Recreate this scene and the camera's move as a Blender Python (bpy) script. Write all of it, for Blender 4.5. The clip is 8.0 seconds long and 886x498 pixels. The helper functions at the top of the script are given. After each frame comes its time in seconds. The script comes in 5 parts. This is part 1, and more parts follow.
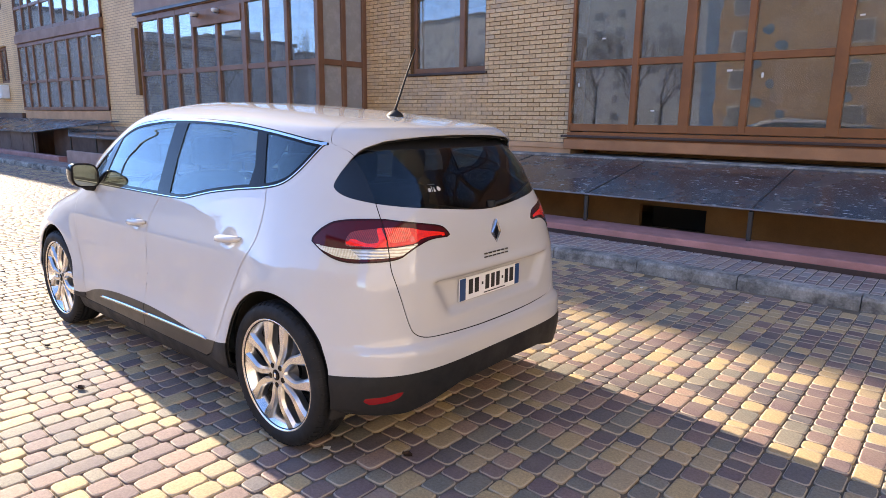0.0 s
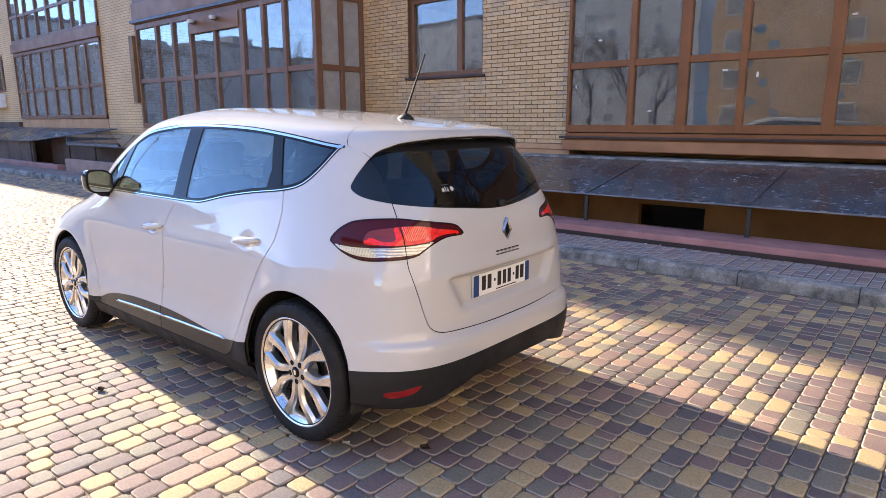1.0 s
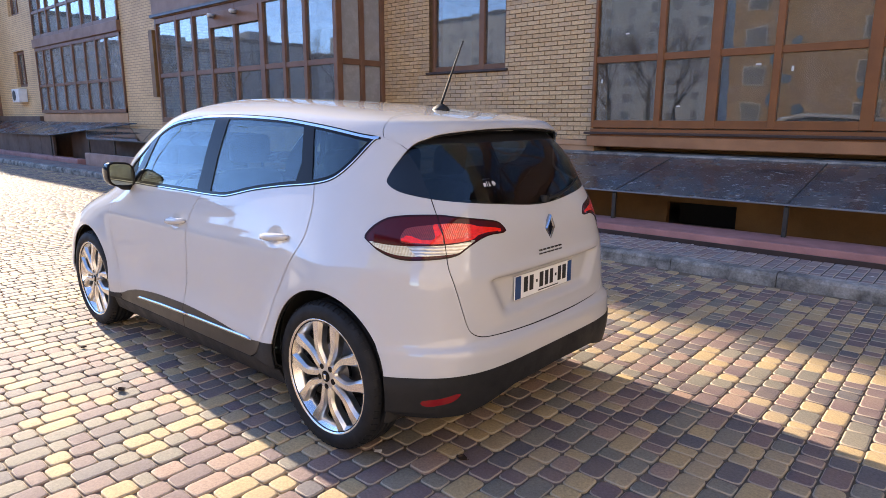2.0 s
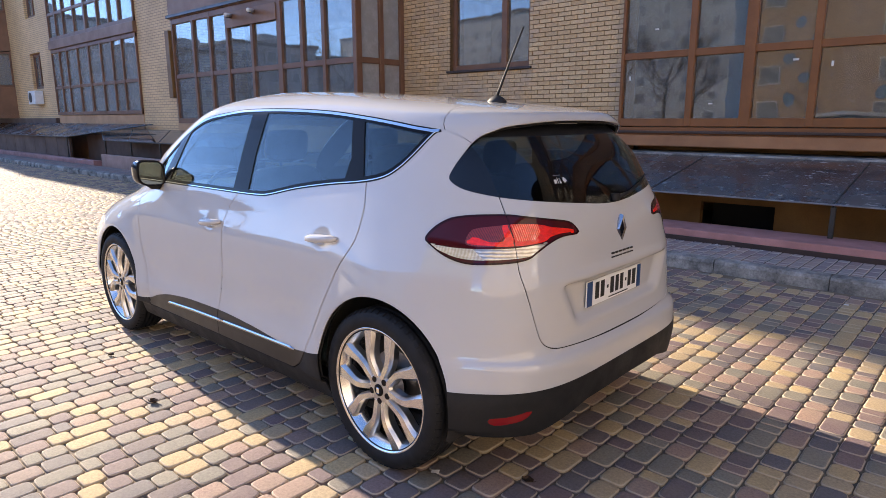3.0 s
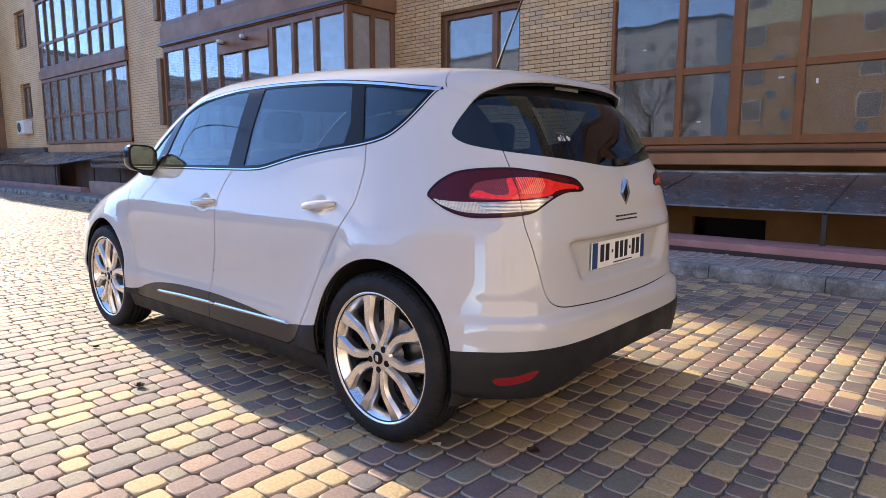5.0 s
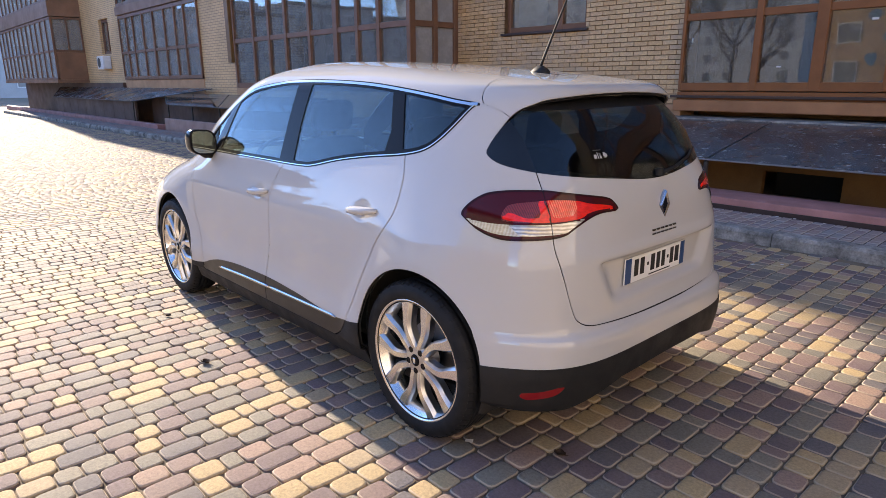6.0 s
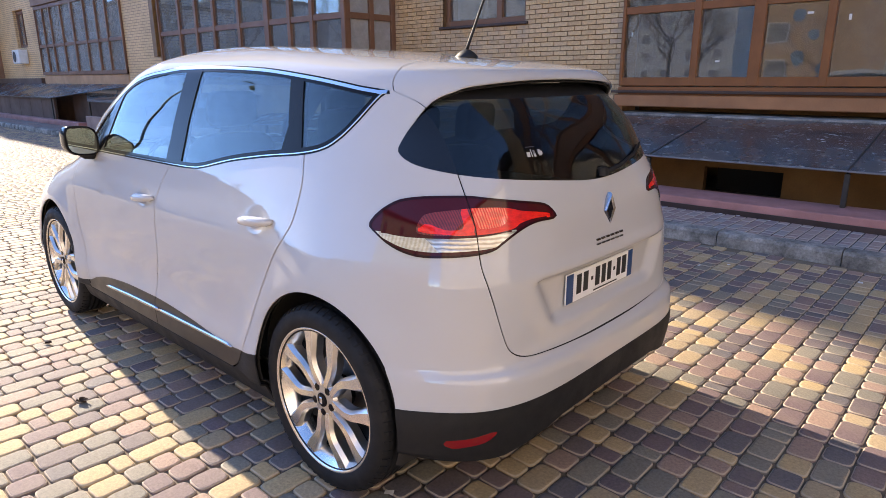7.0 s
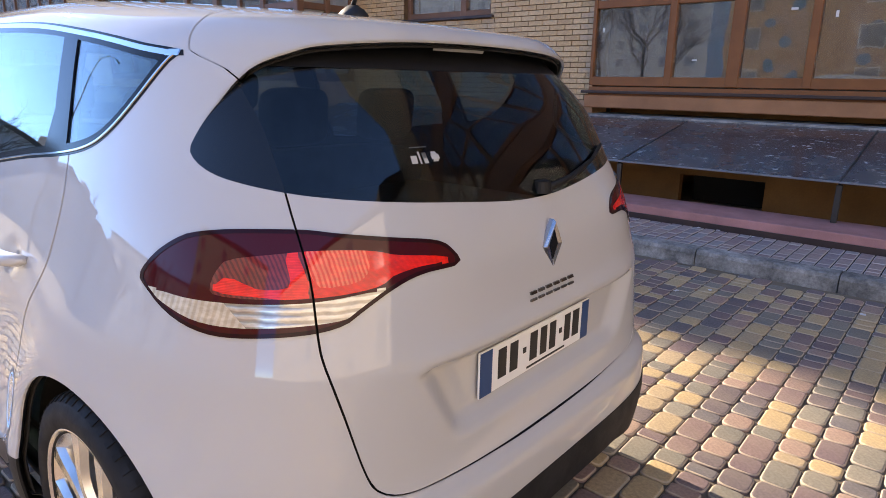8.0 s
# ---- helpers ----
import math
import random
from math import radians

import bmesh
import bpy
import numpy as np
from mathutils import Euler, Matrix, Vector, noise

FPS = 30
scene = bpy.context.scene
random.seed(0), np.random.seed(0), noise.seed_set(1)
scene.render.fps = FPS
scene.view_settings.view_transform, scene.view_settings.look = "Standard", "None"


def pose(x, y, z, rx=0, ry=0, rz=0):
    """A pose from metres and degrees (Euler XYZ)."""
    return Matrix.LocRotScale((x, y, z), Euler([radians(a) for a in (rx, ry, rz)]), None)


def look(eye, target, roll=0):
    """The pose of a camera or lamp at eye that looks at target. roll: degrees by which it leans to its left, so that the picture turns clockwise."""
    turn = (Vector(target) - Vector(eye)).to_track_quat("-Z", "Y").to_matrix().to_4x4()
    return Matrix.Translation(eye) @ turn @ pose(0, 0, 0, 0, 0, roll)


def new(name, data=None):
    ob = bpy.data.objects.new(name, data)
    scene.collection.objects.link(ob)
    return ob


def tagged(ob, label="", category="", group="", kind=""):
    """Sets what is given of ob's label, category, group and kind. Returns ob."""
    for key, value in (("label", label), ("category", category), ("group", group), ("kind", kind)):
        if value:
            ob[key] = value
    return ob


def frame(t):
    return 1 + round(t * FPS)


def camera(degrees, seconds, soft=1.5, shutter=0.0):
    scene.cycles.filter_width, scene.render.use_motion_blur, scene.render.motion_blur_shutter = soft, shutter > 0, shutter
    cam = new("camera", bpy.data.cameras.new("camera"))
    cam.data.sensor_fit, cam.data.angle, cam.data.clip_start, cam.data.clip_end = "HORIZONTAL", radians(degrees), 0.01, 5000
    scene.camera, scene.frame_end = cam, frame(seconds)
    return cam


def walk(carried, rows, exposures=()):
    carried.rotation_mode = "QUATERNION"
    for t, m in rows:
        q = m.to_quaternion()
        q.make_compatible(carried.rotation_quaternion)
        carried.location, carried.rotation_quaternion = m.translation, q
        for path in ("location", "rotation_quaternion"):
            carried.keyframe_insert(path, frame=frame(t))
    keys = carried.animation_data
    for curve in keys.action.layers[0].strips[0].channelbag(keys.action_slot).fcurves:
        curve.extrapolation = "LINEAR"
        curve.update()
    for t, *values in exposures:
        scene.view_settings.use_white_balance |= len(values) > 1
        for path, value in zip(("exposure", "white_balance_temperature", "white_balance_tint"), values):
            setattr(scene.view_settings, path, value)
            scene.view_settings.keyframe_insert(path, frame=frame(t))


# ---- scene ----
cam = camera(70.3, 8.0, soft=0.8)
PATH = [
    (0, (2.424, -2.433, 1.566), (1.156, -0.941, 1.157), 0.7),
    (0.5, (2.433, -2.534, 1.574), (1.174, -1.033, 1.172), 0.1),
    (1, (2.422, -2.558, 1.56), (1.161, -1.057, 1.161), -0.1),
    (1.5, (2.384, -2.546, 1.549), (1.111, -1.059, 1.142), 0.0),
    (2.8, (1.926, -2.433, 1.503), (0.609, -0.983, 1.099), -0.0),
    (3, (1.896, -2.474, 1.49), (0.578, -1.025, 1.085), -0.1),
    (3.5, (1.81, -2.502, 1.294), (0.496, -1.03, 0.969), 0.2),
    (4, (1.793, -2.526, 1.082), (0.483, -1.027, 0.888), 0.2),
    (4.2, (1.836, -2.536, 1.055), (0.526, -1.033, 0.9), -0.0),
    (5.5, (1.86, -2.472, 1.362), (0.526, -1.047, 0.925), 0.6),
    (6, (1.948, -2.426, 1.532), (0.527, -1.116, 1.017), -0.3),
    (6.5, (1.868, -2.279, 1.526), (0.526, -0.892, 1.001), -0.1),
    (7, (1.729, -2.032, 1.486), (0.426, -0.608, 0.963), -0.2),
    (7.5, (1.604, -1.643, 1.399), (0.288, -0.225, 0.892), 1.2),
    (8, (1.393, -1.235, 1.397), (0.148, 0.243, 0.881), 0.9),
]
# the way of the hand-held camera
walk(cam, [(t, look(eye, target, roll)) for t, eye, target, roll in PATH], exposures=[(t, ev + 0.07, 7950, 14) for t, ev in ((0, 2.87), (1, 2.87), (1.5, 2.82), (3, 2.50), (4, 2.55), (5.5, 2.60), (6, 2.45), (6.5, 2.42), (7, 2.66), (7.5, 2.64), (8, 2.68))])

# ---- light ----
SUN_EL, SUN_SLOPE = radians(21.5), 0.089
sun_dir = Vector((-1.0, SUN_SLOPE, 0.0)).normalized() * math.cos(SUN_EL) + Vector((0, 0, math.sin(SUN_EL)))
sun_data = bpy.data.lights.new("sun", "SUN")
sun_data.energy, sun_data.angle, sun_data.color = 2.3, radians(0.53), (1.0, 0.95, 0.87)
sun = new("sun", sun_data)
sun.matrix_world = look(sun_dir * 50, (0, 0, 0))
world = bpy.data.worlds.new("sky")
scene.world = world
world.use_nodes = True
wn = world.node_tree.nodes
sky = wn.new("ShaderNodeTexSky")
sky.sky_type, sky.sun_disc = "NISHITA", False
sky.sun_elevation = SUN_EL
sky.altitude = 5500
sky.sun_rotation = math.atan2(sun_dir.x, sun_dir.y)
sky.air_density, sky.dust_density, sky.ozone_density = 0.98, 0.0, 5.5
wn["Background"].inputs[1].default_value = 0.15
world.node_tree.links.new(sky.outputs[0], wn["Background"].inputs[0])


# ---- materials ----
def principled(name):
    m = bpy.data.materials.new(name)
    m.use_nodes = True
    return m, m.node_tree, m.node_tree.nodes["Principled BSDF"]


def mapped_noise(nt, scale, detail=4.0, rough=0.6, stretch=(1, 1, 1), space="Object"):
    tc = nt.nodes.new("ShaderNodeTexCoord")
    mp = nt.nodes.new("ShaderNodeMapping")
    mp.inputs["Scale"].default_value = stretch
    n = nt.nodes.new("ShaderNodeTexNoise")
    n.inputs["Scale"].default_value, n.inputs["Detail"].default_value, n.inputs["Roughness"].default_value = scale, detail, rough
    nt.links.new(tc.outputs[space], mp.inputs[0])
    nt.links.new(mp.outputs[0], n.inputs["Vector"])
    return n


def ramp(nt, source, stops, constant=False):
    r = nt.nodes.new("ShaderNodeValToRGB")
    r.color_ramp.interpolation = "CONSTANT" if constant else "LINEAR"
    e = r.color_ramp.elements
    while len(e) < len(stops):
        e.new(0.5)
    for k, (p, c) in enumerate(stops):
        e[k].position = p
        e[k].color = (*c, 1) if len(c) == 3 else c
    nt.links.new(source, r.inputs[0])
    return r


def mix(nt, fac, a, b, mode="MIX"):
    x = nt.nodes.new("ShaderNodeMix")
    x.data_type, x.blend_type = "RGBA", mode
    for sock, v in ((x.inputs[0], fac), (x.inputs[6], a), (x.inputs[7], b)):
        if isinstance(v, (int, float)):
            sock.default_value = v
        elif isinstance(v, tuple):
            sock.default_value = (*v, 1)
        else:
            nt.links.new(v, sock)
    return x.outputs[2]


def bump(nt, bsdf, height, strength=0.3, distance=0.01):
    b = nt.nodes.new("ShaderNodeBump")
    b.inputs["Strength"].default_value, b.inputs["Distance"].default_value = strength, distance
    nt.links.new(height, b.inputs["Height"])
    nt.links.new(b.outputs[0], bsdf.inputs["Normal"])
    return b


def worn(name, colour, rough=0.6, scale=6.0, vary=0.25, fine=60.0, relief=0.2, metal=0.0, coat=0.0, space="Object", spec=0.3):
    """A surface of one base colour with stains at a large scale and grain at a small one."""
    m, nt, p = principled(name)
    big = mapped_noise(nt, scale, 5, 0.6, space=space)
    small = mapped_noise(nt, fine, 3, 0.7, space=space)
    dark = tuple(c * (1 - vary) for c in colour)
    light = tuple(min(1, c * (1 + vary * 0.6)) for c in colour)
    r1 = ramp(nt, big.outputs[0], [(0.3, dark), (0.7, light)])
    r2 = ramp(nt, small.outputs[0], [(0.25, (1 - vary * 0.6,) * 3), (0.75, (1, 1, 1))])
    nt.links.new(mix(nt, 1.0, r1.outputs[0], r2.outputs[0], "MULTIPLY"), p.inputs["Base Color"])
    rr = ramp(nt, big.outputs[0], [(0.3, (min(1, rough * 1.15),) * 3), (0.7, (rough * 0.85,) * 3)])
    nt.links.new(rr.outputs[0], p.inputs["Roughness"])
    p.inputs["Metallic"].default_value = metal
    p.inputs["Specular IOR Level"].default_value = 0.5 if metal else spec
    p.inputs["Coat Weight"].default_value = coat
    p.inputs["Coat Roughness"].default_value = 0.03
    if relief:
        bump(nt, p, small.outputs[0], relief, 0.004)
    return m


def plain(name, colour, rough=0.5, metal=0.0, coat=0.0, spec=0.5):
    m, nt, p = principled(name)
    p.inputs["Base Color"].default_value = (*colour, 1)
    p.inputs["Roughness"].default_value = rough
    p.inputs["Metallic"].default_value = metal
    p.inputs["Coat Weight"].default_value = coat
    p.inputs["Specular IOR Level"].default_value = spec
    return m


def pick_material(name, colours, rough, per_island, relief=0.35, scale=35.0, spec=0.25, dust_colour=(0.30, 0.27, 0.235), dusty=0.6, edge=None):
    """Pieces in several colours, one drawn for each piece, with stains and grain on it."""
    m, nt, p = principled(name)
    if per_island:
        rnd = nt.nodes.new("ShaderNodeNewGeometry").outputs["Random Per Island"]
    else:
        rnd = nt.nodes.new("ShaderNodeObjectInfo").outputs["Random"]
    k = len(colours)
    pick = ramp(nt, rnd, [(i / k, c) for i, c in enumerate(colours)], True)
    big = mapped_noise(nt, 3.0, 5, 0.65)
    small = mapped_noise(nt, scale, 5, 0.75)
    tone = ramp(nt, small.outputs[0], [(0.25, (0.52,) * 3), (0.75, (1.2,) * 3)])
    dust = ramp(nt, big.outputs[0], [(0.36, (0, 0, 0)), (0.72, (dusty,) * 3)])
    c = mix(nt, 1.0, pick.outputs[0], tone.outputs[0], "MULTIPLY")
    c = mix(nt, dust.outputs[0], c, dust_colour)
    if edge:
        # paler arrises on the slanted, chamfered rim: wear plus caught light, painted in
        sep = nt.nodes.new("ShaderNodeSeparateXYZ")
        nt.links.new(nt.nodes.new("ShaderNodeNewGeometry").outputs["True Normal"], sep.inputs[0])
        rim = ramp(nt, sep.outputs[2], [(0.25, (0, 0, 0)), (0.45, (0.62,) * 3), (0.88, (0.62,) * 3), (0.97, (0, 0, 0))])
        c = mix(nt, rim.outputs[0], c, edge)
    nt.links.new(c, p.inputs["Base Color"])
    p.inputs["Roughness"].default_value = rough
    p.inputs["Specular IOR Level"].default_value = spec
    bump(nt, p, small.outputs[0], relief, 0.006)
    return m


PAVER = [(0.50, 0.355, 0.185), (0.205, 0.185, 0.150), (0.235, 0.155, 0.140), (0.45, 0.330, 0.195), (0.140, 0.125, 0.130), (0.180, 0.122, 0.125),
         (0.52, 0.370, 0.19), (0.25, 0.22, 0.17), (0.36, 0.235, 0.18), (0.150, 0.115, 0.118)]
m_paver = pick_material("paver_stone", PAVER, 0.78, False, 0.8, 75.0, spec=0.36, dust_colour=(0.30, 0.24, 0.17), dusty=0.28, edge=(0.50, 0.40, 0.29))
m_paver_far = pick_material("paver_stone_far", PAVER, 0.78, True, 0.8, 75.0, spec=0.36, dust_colour=(0.30, 0.24, 0.17), dusty=0.28, edge=(0.50, 0.40, 0.29))
WALKP = [(0.27, 0.185, 0.18), (0.32, 0.24, 0.22), (0.23, 0.19, 0.20), (0.34, 0.24, 0.21), (0.27, 0.25, 0.25)]
m_walk = pick_material("walk_paver", WALKP, 0.75, False, dusty=0.4, edge=(0.48, 0.44, 0.40))
m_walk_far = pick_material("walk_paver_far", WALKP, 0.75, True, dusty=0.4, edge=(0.48, 0.44, 0.40))
BRICK = [(0.68, 0.445, 0.225), (0.64, 0.41, 0.20), (0.71, 0.475, 0.25), (0.60, 0.38, 0.185), (0.66, 0.43, 0.23)]
m_brick = pick_material("facing_brick", BRICK, 0.62, False, 0.2)
m_brick_far = pick_material("facing_brick_far", BRICK, 0.62, True, 0.2)
m_mortar = worn("mortar", (0.17, 0.095, 0.045), 0.9, 5, 0.25, 80)
m_joint = worn("joint_sand", (0.19, 0.145, 0.10), 0.95, 3, 0.35, 90, 0.5)
m_ground = worn("yard_ground", (0.31, 0.255, 0.18), 0.9, 0.4, 0.35, 12, 0.3)
m_kerb = worn("kerb_concrete", (0.35, 0.335, 0.305), 0.85, 4.0, 0.85, 45, 0.9)
m_walk_joint = worn("dark_joint", (0.045, 0.038, 0.033), 0.95, 4, 0.3, 80, 0.4)
m_pink = worn("red_granite", (0.42, 0.20, 0.18), 0.55, 2.5, 0.25, 120, 0.2)
m_parapet = worn("pale_granite", (0.36, 0.23, 0.19), 0.6, 2.5, 0.2, 120, 0.2)
m_plinth = worn("peach_render", (0.50, 0.29, 0.16), 0.8, 2.0, 0.2, 60)
m_frame = worn("brown_frame", (0.235, 0.088, 0.030), 0.45, 2.0, 0.2, 90, 0.05)
m_frame_far = worn("dark_brown_frame", (0.19, 0.092, 0.052), 0.45, 2.0, 0.2, 90, 0.05)
m_band = worn("brown_fascia", (0.25, 0.125, 0.068), 0.5, 1.5, 0.25, 60, 0.08)
m_fascia = worn("tan_fascia", (0.36, 0.165, 0.075), 0.55, 1.5, 0.25, 60, 0.08)
m_sill = worn("dark_sill_metal", (0.06, 0.04, 0.035), 0.35, 3, 0.25, 70, 0.05)
m_pit = worn("pit_wall", (0.26, 0.125, 0.040), 0.75, 1.5, 0.3, 50)
m_entry = worn("dark_brown_panel", (0.10, 0.058, 0.042), 0.6, 1.5, 0.3, 50)
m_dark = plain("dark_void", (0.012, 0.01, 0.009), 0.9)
m_alu = worn("pale_edge_metal", (0.24, 0.25, 0.27), 0.45, 5, 0.3, 60, 0.05, metal=0.6)
m_steel = worn("dark_steel", (0.05, 0.045, 0.04), 0.5, 5, 0.3, 80, 0.05, metal=0.4)
m_room = worn("room_plaster", (0.22, 0.20, 0.18), 0.9, 1, 0.2, 20)
m_white = worn("white_plastic", (0.68, 0.68, 0.66), 0.5, 6, 0.12, 70, 0.05)
m_brown_box = worn("brown_sheet", (0.20, 0.10, 0.035), 0.5, 4, 0.25, 60, 0.05)


def brick_texture(name):
    m, nt, p = principled(name)
    tc = nt.nodes.new("ShaderNodeTexCoord")
    sep = nt.nodes.new("ShaderNodeSeparateXYZ")
    com = nt.nodes.new("ShaderNodeCombineXYZ")
    add = nt.nodes.new("ShaderNodeMath")
    nt.links.new(tc.outputs["Object"], sep.inputs[0])
    nt.links.new(sep.outputs[0], add.inputs[0])
    nt.links.new(sep.outputs[1], add.inputs[1])
    nt.links.new(add.outputs[0], com.inputs[0])
    nt.links.new(sep.outputs[2], com.inputs[1])
    b = nt.nodes.new("ShaderNodeTexBrick")
    b.inputs["Color1"].default_value, b.inputs["Color2"].default_value = (0.66, 0.43, 0.215, 1), (0.61, 0.385, 0.19, 1)
    b.inputs["Mortar"].default_value = (0.22, 0.13, 0.065, 1)
    b.inputs["Scale"].default_value = 1.0
    b.inputs["Mortar Size"].default_value = 0.006
    b.inputs["Mortar Smooth"].default_value = 0.2
    b.inputs["Brick Width"].default_value, b.inputs["Row Height"].default_value = 0.26, 0.077
    nt.links.new(com.outputs[0], b.inputs["Vector"])
    big = mapped_noise(nt, 0.7, 4, 0.6)
    tone = ramp(nt, big.outputs[0], [(0.3, (0.8,) * 3), (0.7, (1.08,) * 3)])
    nt.links.new(mix(nt, 1.0, b.outputs[0], tone.outputs[0], "MULTIPLY"), p.inputs["Base Color"])
    p.inputs["Roughness"].default_value = 0.65
    inv = nt.nodes.new("ShaderNodeMath")
    inv.operation = "SUBTRACT"
    inv.inputs[0].default_value = 1.0
    nt.links.new(b.outputs["Fac"], inv.inputs[1])
    bump(nt, p, inv.outputs[0], 0.6, 0.01)
    return m


m_brickwall = brick_texture("brickwork")


def glass_material(name, tint=(0.9, 0.95, 0.95), ior=1.5, dirt=0.0, wave=0.0, haze_film=0.0):
    m, nt, p = principled(name)
    p.inputs["Base Color"].default_value = (*tint, 1)
    p.inputs["Transmission Weight"].default_value = 1.0
    p.inputs["Roughness"].default_value = 0.0
    p.inputs["IOR"].default_value = ior
    if wave:
        n = mapped_noise(nt, 1.3, 2, 0.5)
        bump(nt, p, n.outputs[0], wave, 0.02)
    if dirt:
        n = mapped_noise(nt, 5.0, 6, 0.7)
        # even pale layer under the dirt: sun haze over the windows put into colour
        r = ramp(nt, n.outputs[0], [(0.45, (haze_film,) * 3), (0.85, (dirt,) * 3)])
        d = nt.nodes.new("ShaderNodeBsdfDiffuse")
        d.inputs["Color"].default_value = (0.45, 0.43, 0.4, 1)
        s = nt.nodes.new("ShaderNodeMixShader")
        nt.links.new(r.outputs[0], s.inputs[0])
        nt.links.new(p.outputs[0], s.inputs[1])
        nt.links.new(d.outputs[0], s.inputs[2])
        nt.links.new(s.outputs[0], nt.nodes["Material Output"].inputs["Surface"])
    return m


# last value: pale veil of dust and painted sun haze, strong on far panes
m_pane = glass_material("window_glass", (0.75, 0.82, 0.82), 1.85, 0.36, 0.05, 0.14)
m_pane_dull = glass_material("hazy_dusty_window_glass", (0.6, 0.66, 0.66), 1.6, 0.48, 0.05, 0.33)
m_pane_frost = glass_material("matt_window_glass", (0.6, 0.66, 0.66), 1.45, 0.85, 0.05, 0.6)
m_pane_near = glass_material("coated_window_glass", (0.75, 0.82, 0.82), 1.78, 0.22, 0.08, 0.06)


# ---- mesh helpers ----
class Shape:
    """Collects points and faces of one mesh."""

    def __init__(self):
        self.v, self.f = [], []

    def add(self, verts, faces):
        n = len(self.v)
        self.v.extend(tuple(p) for p in verts)
        self.f.extend(tuple(n + i for i in q) for q in faces)
        return self

    def box(self, x0, x1, y0, y1, z0, z1, bev=0.0):
        """A box, with its edges cut off by bev."""
        if bev <= 0:
            p = [(x, y, z) for x in (x0, x1) for y in (y0, y1) for z in (z0, z1)]
            return self.add(p, [(0, 1, 3, 2), (4, 6, 7, 5), (0, 4, 5, 1), (2, 3, 7, 6), (0, 2, 6, 4), (1, 5, 7, 3)])
        bm = bmesh.new()
        bmesh.ops.create_cube(bm, size=1)
        bmesh.ops.transform(bm, matrix=Matrix.Translation(((x0 + x1) / 2, (y0 + y1) / 2, (z0 + z1) / 2)) @ Matrix.Diagonal((x1 - x0, y1 - y0, z1 - z0, 1)), verts=bm.verts)
        bmesh.ops.bevel(bm, geom=list(bm.edges), offset=bev, segments=1, affect="EDGES")
        bm.verts.index_update()
        self.add([v.co for v in bm.verts], [[v.index for v in f.verts] for f in bm.faces])
        bm.free()
        return self

    def ring(self, a, b, r0, r1, n=12, caps=True):
        """A round bar from a to b."""
        a, b = Vector(a), Vector(b)
        q = (b - a).to_track_quat("Z", "Y")
        pts = []
        for c, r in ((a, r0), (b, r1)):
            pts += [c + q @ Vector((r * math.cos(2 * math.pi * k / n), r * math.sin(2 * math.pi * k / n), 0)) for k in range(n)]
        fs = [(k, (k + 1) % n, n + (k + 1) % n, n + k) for k in range(n)]
        if caps:
            fs += [tuple(reversed(range(n))), tuple(range(n, 2 * n))]
        return self.add(pts, fs)

    def tube(self, path, r, n=8):
        """A bar of round section along a line of points; r a radius or one for each point."""
        path = [Vector(p) for p in path]
        rs = r if isinstance(r, (list, tuple)) else [r] * len(path)
        rings = []
        for k, p in enumerate(path):
            d = (path[min(k + 1, len(path) - 1)] - path[max(k - 1, 0)]).normalized()
            q = d.to_track_quat("Z", "Y")
            rings.append([p + q @ Vector((rs[k] * math.cos(2 * math.pi * j / n), rs[k] * math.sin(2 * math.pi * j / n), 0)) for j in range(n)])
        return self.grid(rings, True, True)

    def grid(self, rows, closed=False, caps=False):
        m = len(rows[0])
        pts = [p for r in rows for p in r]
        fs = []
        for i in range(len(rows) - 1):
            for j in range(m if closed else m - 1):
                k = (j + 1) % m
                fs.append((i * m + j, i * m + k, (i + 1) * m + k, (i + 1) * m + j))
        if caps:
            fs += [tuple(reversed(range(m))), tuple(range((len(rows) - 1) * m, len(rows) * m))]
        return self.add(pts, fs)

    def lathe(self, prof, n=48, axis="y", centre=(0, 0, 0), closed=False):
        """A profile of (radius, along) turned about an axis through centre."""
        rows = []
        for k in range(n + 1):
            a = 2 * math.pi * k / n
            row = []
            for r, h in prof:
                if axis == "y":
                    row.append((centre[0] + r * math.cos(a), centre[1] + h, centre[2] + r * math.sin(a)))
                else:
                    row.append((centre[0] + r * math.cos(a), centre[1] + r * math.sin(a), centre[2] + h))
            rows.append(row + ([row[0]] if closed else []))
        return self.grid(rows)

    def mesh(self, name, mat, smooth=False):
        me = bpy.data.meshes.new(name)
        me.from_pydata(self.v, [], self.f)
        me.materials.append(mat)
        if smooth:
            me.polygons.foreach_set("use_smooth", [True] * len(me.polygons))
        me.update()
        return me


def part(name, shape, mat, parent=None, label="", smooth=False, recalc=True):
    me = shape if isinstance(shape, bpy.types.Mesh) else shape.mesh(name, mat, smooth)
    if recalc and not isinstance(shape, bpy.types.Mesh):
        bm = bmesh.new()
        bm.from_mesh(me)
        bmesh.ops.remove_doubles(bm, verts=bm.verts, dist=1e-5)
        bmesh.ops.recalc_face_normals(bm, faces=bm.faces)
        bm.to_mesh(me)
        bm.free()
    ob = new(name, me)
    ob.parent = parent
    if label:
        tagged(ob, label)
    return ob


def thing(name, label, category, kind="", group="", m=None):
    ob = new(name)
    ob.empty_display_size = 0.1
    if m is not None:
        ob.matrix_basis = m
    return tagged(ob, label, category, group, kind)


